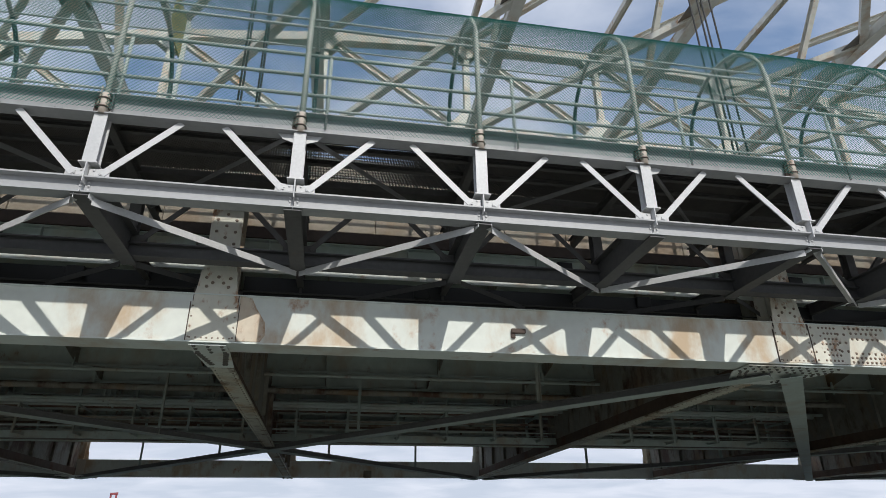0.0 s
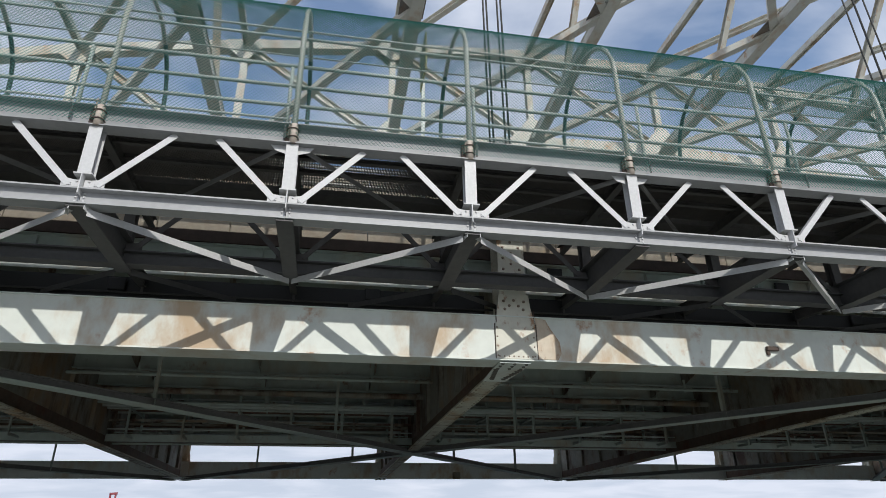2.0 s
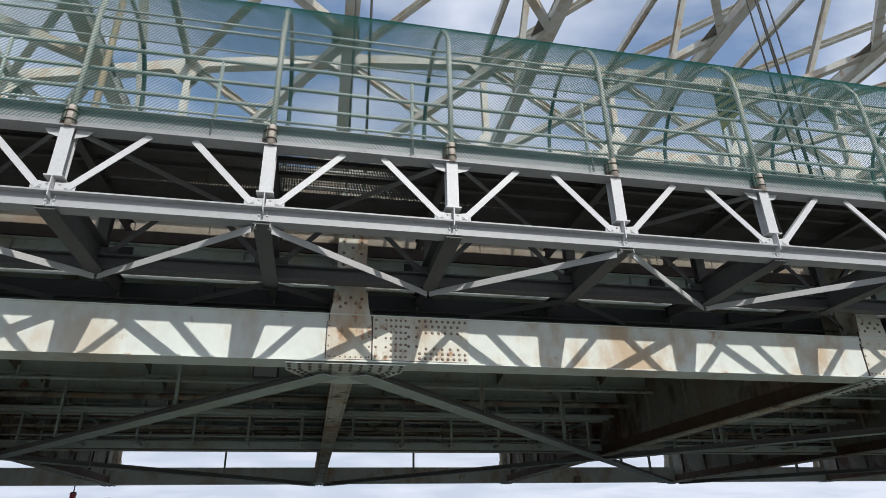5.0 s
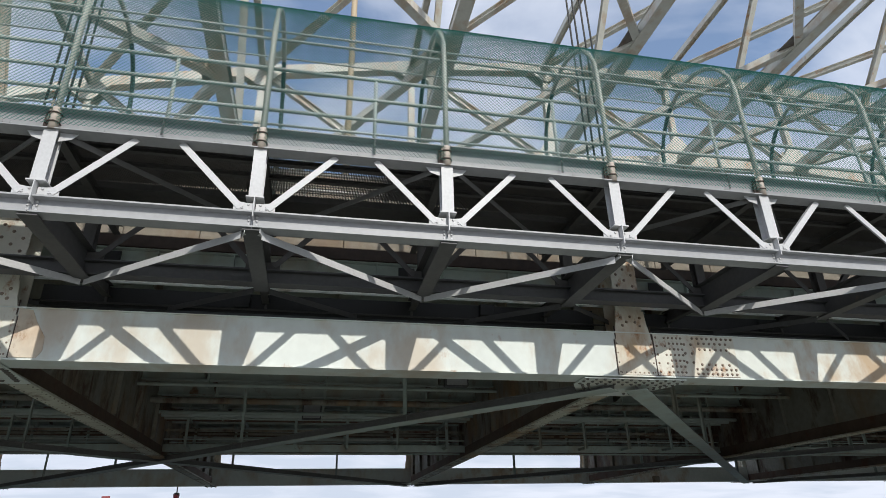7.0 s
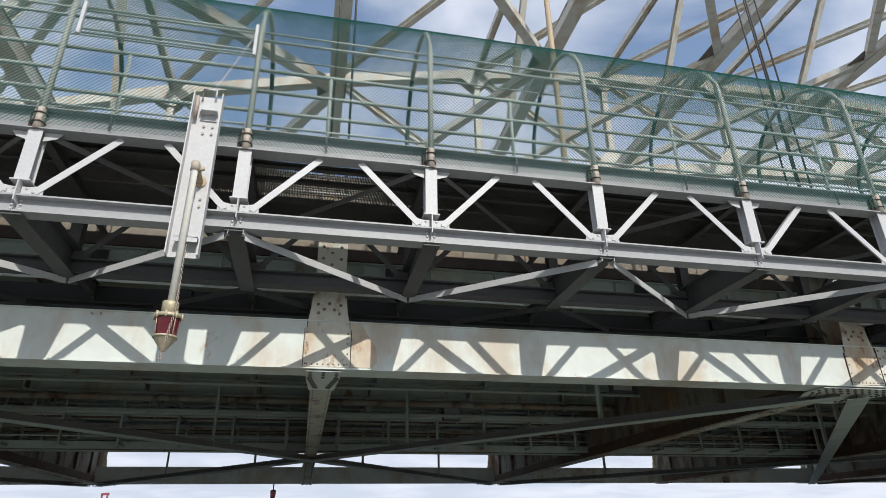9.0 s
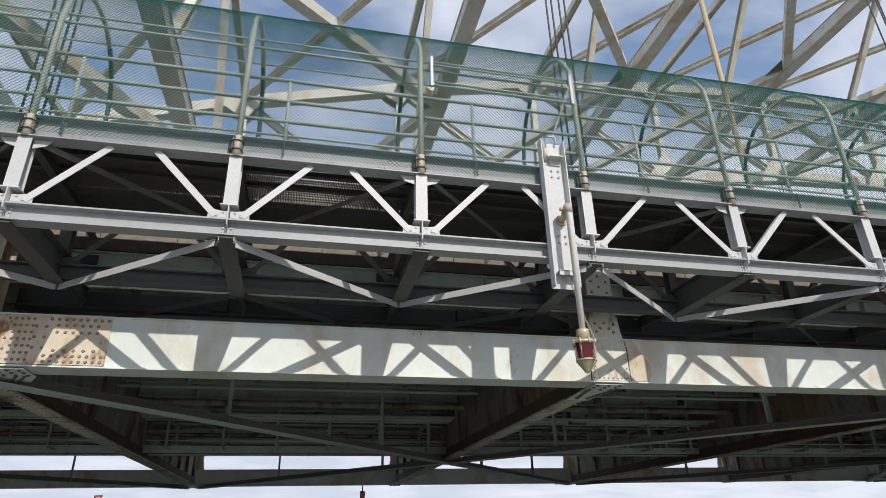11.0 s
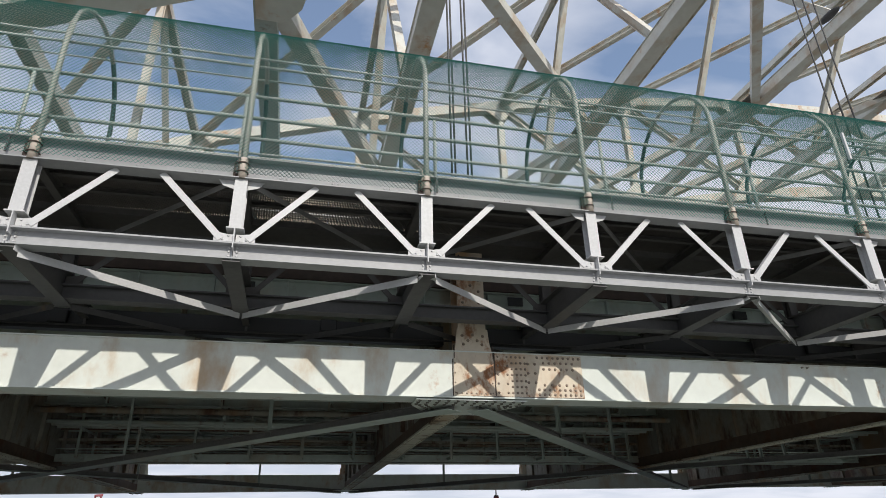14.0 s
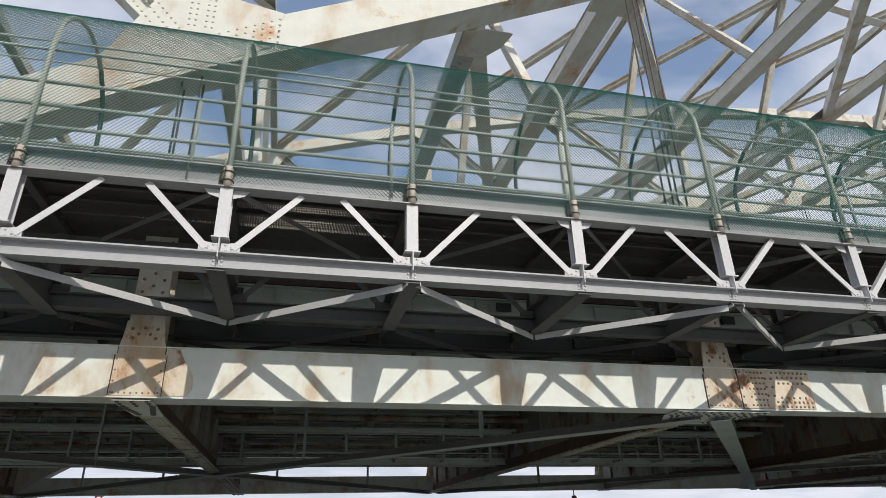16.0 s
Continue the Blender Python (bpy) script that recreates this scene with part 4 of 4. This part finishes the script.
def fence_bay():
    g = thing("fence_section", "green footway fence of pipe rails, a hooped post and wire mesh", "fence", "footway fence sections")
    pts = [(0, HY0, 5.24), (0, HY0, HZ)] + [(0, *hoop_at(math.pi * k / 12)) for k in range(1, 9)]
    bm = bmesh.new(); tube(bm, pts, 0.05, 8); part("hoop_post", bm, HOOP, g)
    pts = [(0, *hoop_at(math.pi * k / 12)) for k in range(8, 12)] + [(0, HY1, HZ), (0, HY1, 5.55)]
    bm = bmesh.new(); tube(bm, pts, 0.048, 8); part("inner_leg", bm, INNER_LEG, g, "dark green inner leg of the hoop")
    bm = bmesh.new(); tube(bm, [(0, HY0, 5.19), (0, HY0, 5.57)], 0.07, 12); cl = part("sleeve", bm, CLAMP, g, "rusted pipe sleeve")
    bm = bmesh.new(); tube(bm, [(-0.09, HY0 - 0.02, 5.3), (-0.075, HY0 - 0.02, 5.72)], 0.014, 6); part("rod", bm, CLAMP, cl)
    for z in (5.31, 5.47):
        bm = bmesh.new(); tube(bm, [(-0.13, HY0 + 0.02, z), (-0.1, HY0 - 0.03, z), (-0.05, HY0 - 0.072, z), (0.03, HY0 - 0.078, z), (0.078, HY0 - 0.02, z), (0.08, HY0 + 0.06, z)], 0.012, 6); part("u_bolt", bm, LEDGE, cl, "thin rusty clamp rod")
    bm = bmesh.new(); box_to(bm, T(-0.1, HY0 + 0.03, 5.36), 0.09, 0.05, 0.3); bmesh.ops.bevel(bm, geom=bm.edges[:], offset=0.008, segments=1, affect="EDGES"); part("clamp_block", bm, LEDGE, g, "brown rusted clamp block")
    for z, r in ((5.75, 0.022), (6.04, 0.034), (6.46, 0.034), (6.91, 0.034), (7.57, 0.026), (7.75, 0.022)):
        bm = bmesh.new(); tube(bm, [(-BAY, 0, z), (0, 0, z)], r); part("rail", bm, FENCE, g)
    y, z = hoop_at(A_END)
    bm = bmesh.new(); tube(bm, [(-BAY, y, z), (0, y, z)], 0.02); part("rail", bm, FENCE, g)
    for z in (5.72, 6.05, 6.46, 6.92, 7.3):
        bm = bmesh.new(); tube(bm, [(-BAY, HY1 - 0.07, z), (0, HY1 - 0.07, z)], 0.036); part("inner_rail", bm, HOOP, g)
    again("wire_mesh", mesh_build(), g, Matrix.Identity(4), "green coated diamond wire mesh")
    again("inner_mesh", inner_mesh_build(), g, Matrix.Identity(4), "green coated diamond wire mesh on the road side")
    return g


fbay = fence_bay()
fbay.location = (-BAY * J_MIN + WALK_AT[0], 0, WALK_AT[2])
for j in range(J_MIN + 1, J_MAX):
    copy_thing(fbay, T(-BAY * j + WALK_AT[0], 0, WALK_AT[2]))


def rail_posts():
    """Short rail posts, set at a spacing of their own."""
    def build():
        g = thing("rail_post", "short green rail post bolted to the top chord", "post", "short rail posts")
        bm = bmesh.new(); tube(bm, [(0, 0.01, 5.5), (0, 0.01, 6.93)], 0.034, 8); part("tube", bm, FENCE, g)
        bm = bmesh.new(); box_to(bm, T(0, -0.115, 5.42), 0.03, 0.02, 0.3); part("strap", bm, GALV_DULL_SHADED, g)
        return g
    first = build()
    first.location = (-2.65 + 6 * 3.32 + WALK_AT[0], 0, WALK_AT[2])
    for k in range(-5, 19):
        copy_thing(first, T(-2.65 - k * 3.32 + WALK_AT[0], 0, WALK_AT[2]))


rail_posts()


def swing_panel():
    """Framed access panel in the fence above the lantern."""
    g = thing("access_panel", "framed access panel in the fence with pale latch bars", "panel")
    for z in (7.08, 7.16, 7.55, 7.62):
        bm = bmesh.new(); tube(bm, [(-33.42, -0.11, z), (-30.56, -0.11, z)], 0.021); part("frame_bar", bm, FENCE, g)
    for x in (-33.38, -30.6):
        bm = bmesh.new(); bar(bm, (x, -0.17, 7.0), (x, -0.17, 7.68), 0.05, 0.06); part("latch_bar", bm, GALV, g, "pale latch bar")


swing_panel()


# ---------------------------------------------------------------- navigation lantern
def chain(bm, a, b, sag, n):
    a, b = Vector(a), Vector(b)
    pts = [a.lerp(b, i / n) + Vector((0, 0, -sag * 4 * (i / n) * (1 - i / n))) for i in range(n + 1)]
    for i in range(n):
        p, q = pts[i], pts[i + 1]
        d = (q - p) * 0.15
        s = Vector((0.012, 0, 0)) if i % 2 else Vector((0, 0.012, 0))
        tube(bm, [p - d + s, q + d + s], 0.005, 4)
        tube(bm, [p - d - s, q + d - s], 0.005, 4)


def lantern():
    g = thing("navigation_light", "red navigation lantern hung on a pipe from a galvanised bracket", "light")
    x, y = -31.182, -0.155
    bm = bmesh.new(); box_to(bm, T(x, y, 4.58), 0.42, 0.016, 2.87); br = part("bracket_web", bm, GALV, g, "bright galvanised back plate")
    for s in (-1, 1):
        bm = bmesh.new(); box_to(bm, T(x + s * 0.219, y - 0.075, 4.58), 0.018, 0.17, 2.87); part("bracket_flange", bm, GALV, g)
    bm = bmesh.new(); box_to(bm, T(x, -0.14, 3.88), 0.3, 0.026, 0.12); part("mounting_block", bm, GALV, br)
    bm = bmesh.new(); box_to(bm, T(x + 0.05, y - 0.09, 5.66), 0.24, 0.17, 0.02); box_to(bm, T(x + 0.06, y - 0.02, 5.6), 0.2, 0.03, 0.12); part("top_shelf", bm, GALV, br)
    bm = bmesh.new(); plate(bm, [(-0.1, 0.0), (0.09, 0.0), (0.09, 0.08), (-0.06, 0.16), (-0.1, 0.14)], T(x, y - 0.1, 5.67), 0.02); part("pulley_cheek", bm, GALV, br)
    bm = bmesh.new(); tube(bm, [(x - 0.1, y - 0.06, 5.9), (x - 0.1, y - 0.06, 6.13), (x + 0.1, y - 0.06, 6.13), (x + 0.1, y - 0.06, 5.98)], 0.02, 8); part("lifting_eye", bm, GALV, br)
    bm = bmesh.new(); tube(bm, [(x - 0.16, y - 0.1, 5.95), (x - 0.16, y - 0.1, 5.55)], 0.03, 8); part("roller_pin", bm, CLAMP, br)
    bm = bmesh.new(); box_to(bm, T(x + 0.03, y - 0.085, 3.42), 0.32, 0.15, 0.02); box_to(bm, T(x + 0.03, y - 0.15, 3.38), 0.32, 0.02, 0.08); part("lower_shelf", bm, GALV, br)
    bm = bmesh.new()
    for z in (5.43, 5.3, 4.12, 3.99):
        for dx in (-0.02, 0.11):
            tube(bm, [(x + dx, y, z), (x + dx, y - 0.035, z)], 0.02, 6)
    tagged(part("bolts", bm, CLAMP, br), kind="stuff")
    fx, fz = x + 0.06, 4.42
    bm = bmesh.new(); tube(bm, [(fx, y - 0.005, fz), (fx, y - 0.035, fz)], 0.1, 14); part("wall_flange", bm, TAN, g, "rust-stained pipe flange")
    bm = bmesh.new(); tube(bm, [(fx, y - 0.03, fz), (fx, y - 0.14, fz), (fx - 0.01, y - 0.2, fz + 0.04), (fx - 0.01, y - 0.24, fz + 0.09)], 0.055, 10); part("elbow", bm, TAN, g)
    bm = bmesh.new(); tube(bm, [(fx - 0.01, y - 0.22, fz + 0.085), (fx - 0.01, y - 0.25, fz + 0.12)], 0.1, 14); part("elbow_flange", bm, TAN, g)
    lx, ly, lz = x + 0.04, -0.54, 2.31
    bm = bmesh.new(); tube(bm, [(fx - 0.01, y - 0.24, fz + 0.1), (fx - 0.01, y - 0.31, fz + 0.13), (lx, ly, fz + 0.09), (lx, ly, fz - 0.02), (lx, ly, lz)], 0.05, 12); part("pipe", bm, PALE, g, "pale painted hanging pipe")
    bm = bmesh.new(); tube(bm, [(lx, ly, fz + 0.12), (lx, ly, fz - 0.03)], 0.062, 12); part("pipe_collar", bm, CLAMP, g, "rusty threaded collar")
    bm = bmesh.new(); tube(bm, [(lx, ly, lz + 0.02), (lx, ly, lz - 0.02), (lx, ly, lz - 0.17)], 0.105, 14); part("cap", bm, BRASS, g)
    bm = bmesh.new(); tube(bm, [(lx, ly, lz - 0.16), (lx, ly, lz - 0.21)], 0.175, 14); part("collar", bm, BRASS, g)
    for k in range(8):
        a = 2 * math.pi * k / 8
        bm = bmesh.new(); tube(bm, [(lx + 0.17 * math.cos(a), ly + 0.17 * math.sin(a), lz - 0.23), (lx + 0.17 * math.cos(a), ly + 0.17 * math.sin(a), lz - 0.14)], 0.02, 6); part("lug", bm, BRASS, g)
    bm = bmesh.new(); bmesh.ops.create_cone(bm, cap_ends=True, segments=18, radius1=0.135, radius2=0.155, depth=0.24, matrix=T(lx, ly, lz - 0.33)); part("lens", bm, RED_GLASS, g, "dark red glass lens")
    bm = bmesh.new(); tube(bm, [(lx, ly, lz - 0.45), (lx, ly, lz - 0.48)], 0.155, 14); part("lower_ring", bm, BRASS, g)
    bm = bmesh.new(); bmesh.ops.create_cone(bm, cap_ends=True, segments=14, radius1=0.03, radius2=0.145, depth=0.17, matrix=T(lx, ly, lz - 0.565)); part("finial", bm, BRASS, g)
    for k in range(4):
        a = 2 * math.pi * (k + 0.5) / 4
        bm = bmesh.new(); tube(bm, [(lx + 0.165 * math.cos(a), ly + 0.165 * math.sin(a), lz - 0.21), (lx + 0.15 * math.cos(a), ly + 0.15 * math.sin(a), lz - 0.46)], 0.007, 5); part("guard_wire", bm, BRASS, g)
    bm = bmesh.new(); chain(bm, (x + 0.03, y - 0.1, 3.38), (x + 0.14, ly - 0.13, lz - 0.1), 0.06, 26); chain(bm, (x + 0.14, ly - 0.13, lz - 0.1), (lx + 0.02, ly - 0.2, lz - 0.82), 0.0, 16); tagged(part("chain", bm, CLAMP, g, "rusty chain"), kind="stuff")
    bm = bmesh.new(); chain(bm, (x + 0.05, y - 0.06, 6.13), (x + 0.6, -0.17, 7.55), 0.02, 40); tagged(part("chain", bm, GALV, g), kind="stuff")


lantern()


def far_lantern():
    g = thing("hanging_light", "small dark navigation lantern hung under the far girder", "light")
    x, y = -31.0, Y_FAR + 0.5
    bm = bmesh.new(); tube(bm, [(x, y - 0.3, 2.36), (x, y, 2.33), (x, y, 1.95)], 0.04, 6); part("pipe", bm, ROPE, g)
    bm = bmesh.new(); bmesh.ops.create_cone(bm, cap_ends=True, segments=10, radius1=0.15, radius2=0.19, depth=0.34, matrix=T(x, y, 1.72)); part("lens", bm, RED_GLASS, g)
    bm = bmesh.new(); tube(bm, [(x, y, 1.97), (x, y, 1.88)], 0.16, 8); part("cap", bm, ROPE, g)
    bm = bmesh.new(); bmesh.ops.create_cone(bm, cap_ends=True, segments=10, radius1=0.03, radius2=0.16, depth=0.18, matrix=T(x, y, 1.46)); part("finial", bm, ROPE, g)


far_lantern()


# ---------------------------------------------------------------- road lamp and warning board
def road_lamp():
    g = thing("road_lamp", "tall tan lamp pole with a curved arm over the road", "lamp")
    x, y = -22.93, 4.25
    bm = bmesh.new(); tube(bm, [(x, y, 5.5), (x, y, 12), (x, y, 19.0)], 0.085, 10); part("pole", bm, TAN, g)
    bm = bmesh.new(); tube(bm, [(x, y, 19.0), (x - 0.05, y + 0.2, 19.5), (x - 0.15, y + 0.8, 19.8), (x - 0.3, y + 1.9, 19.95)], 0.05, 8); part("arm", bm, TAN, g)
    bm = bmesh.new(); bmesh.ops.create_uvsphere(bm, u_segments=14, v_segments=8, radius=1, matrix=Matrix.Translation((x - 0.36, y + 2.4, 19.92)) @ Matrix.Diagonal((0.2, 0.55, 0.14, 1))); part("head", bm, GALV_DULL_SHADED, g)
    bm = bmesh.new(); box_to(bm, T(x, y, 5.52), 0.4, 0.4, 0.06); part("base", bm, TAN, g)


road_lamp()


def warning_board():
    g = thing("warning_board", "yellow and black striped warning board on a steel post", "sign")
    x, y = -6.4, 3.75
    bm = bmesh.new(); bar(bm, (x, y, 5.6), (x, y, 10.75), 0.09, 0.09, "H", up=(1, 0, 0)); part("post", bm, FENCE, g)
    bm = bmesh.new(); box_to(bm, T(x - 0.07, y - 0.5, 10.2), 0.03, 0.95, 1.2); b = part("board", bm, YELLOW, g)
    for k in range(4):
        bm = bmesh.new(); plate(bm, [(-0.45, -0.5 + 0.26 * k), (0.45, -0.25 + 0.26 * k), (0.45, -0.13 + 0.26 * k), (-0.45, -0.38 + 0.26 * k)], T(x - 0.09, y - 0.5, 10.15) @ Matrix.Rotation(radians(90), 4, "Z"), 0.006); part("stripe", bm, BLACK, b)


warning_board()
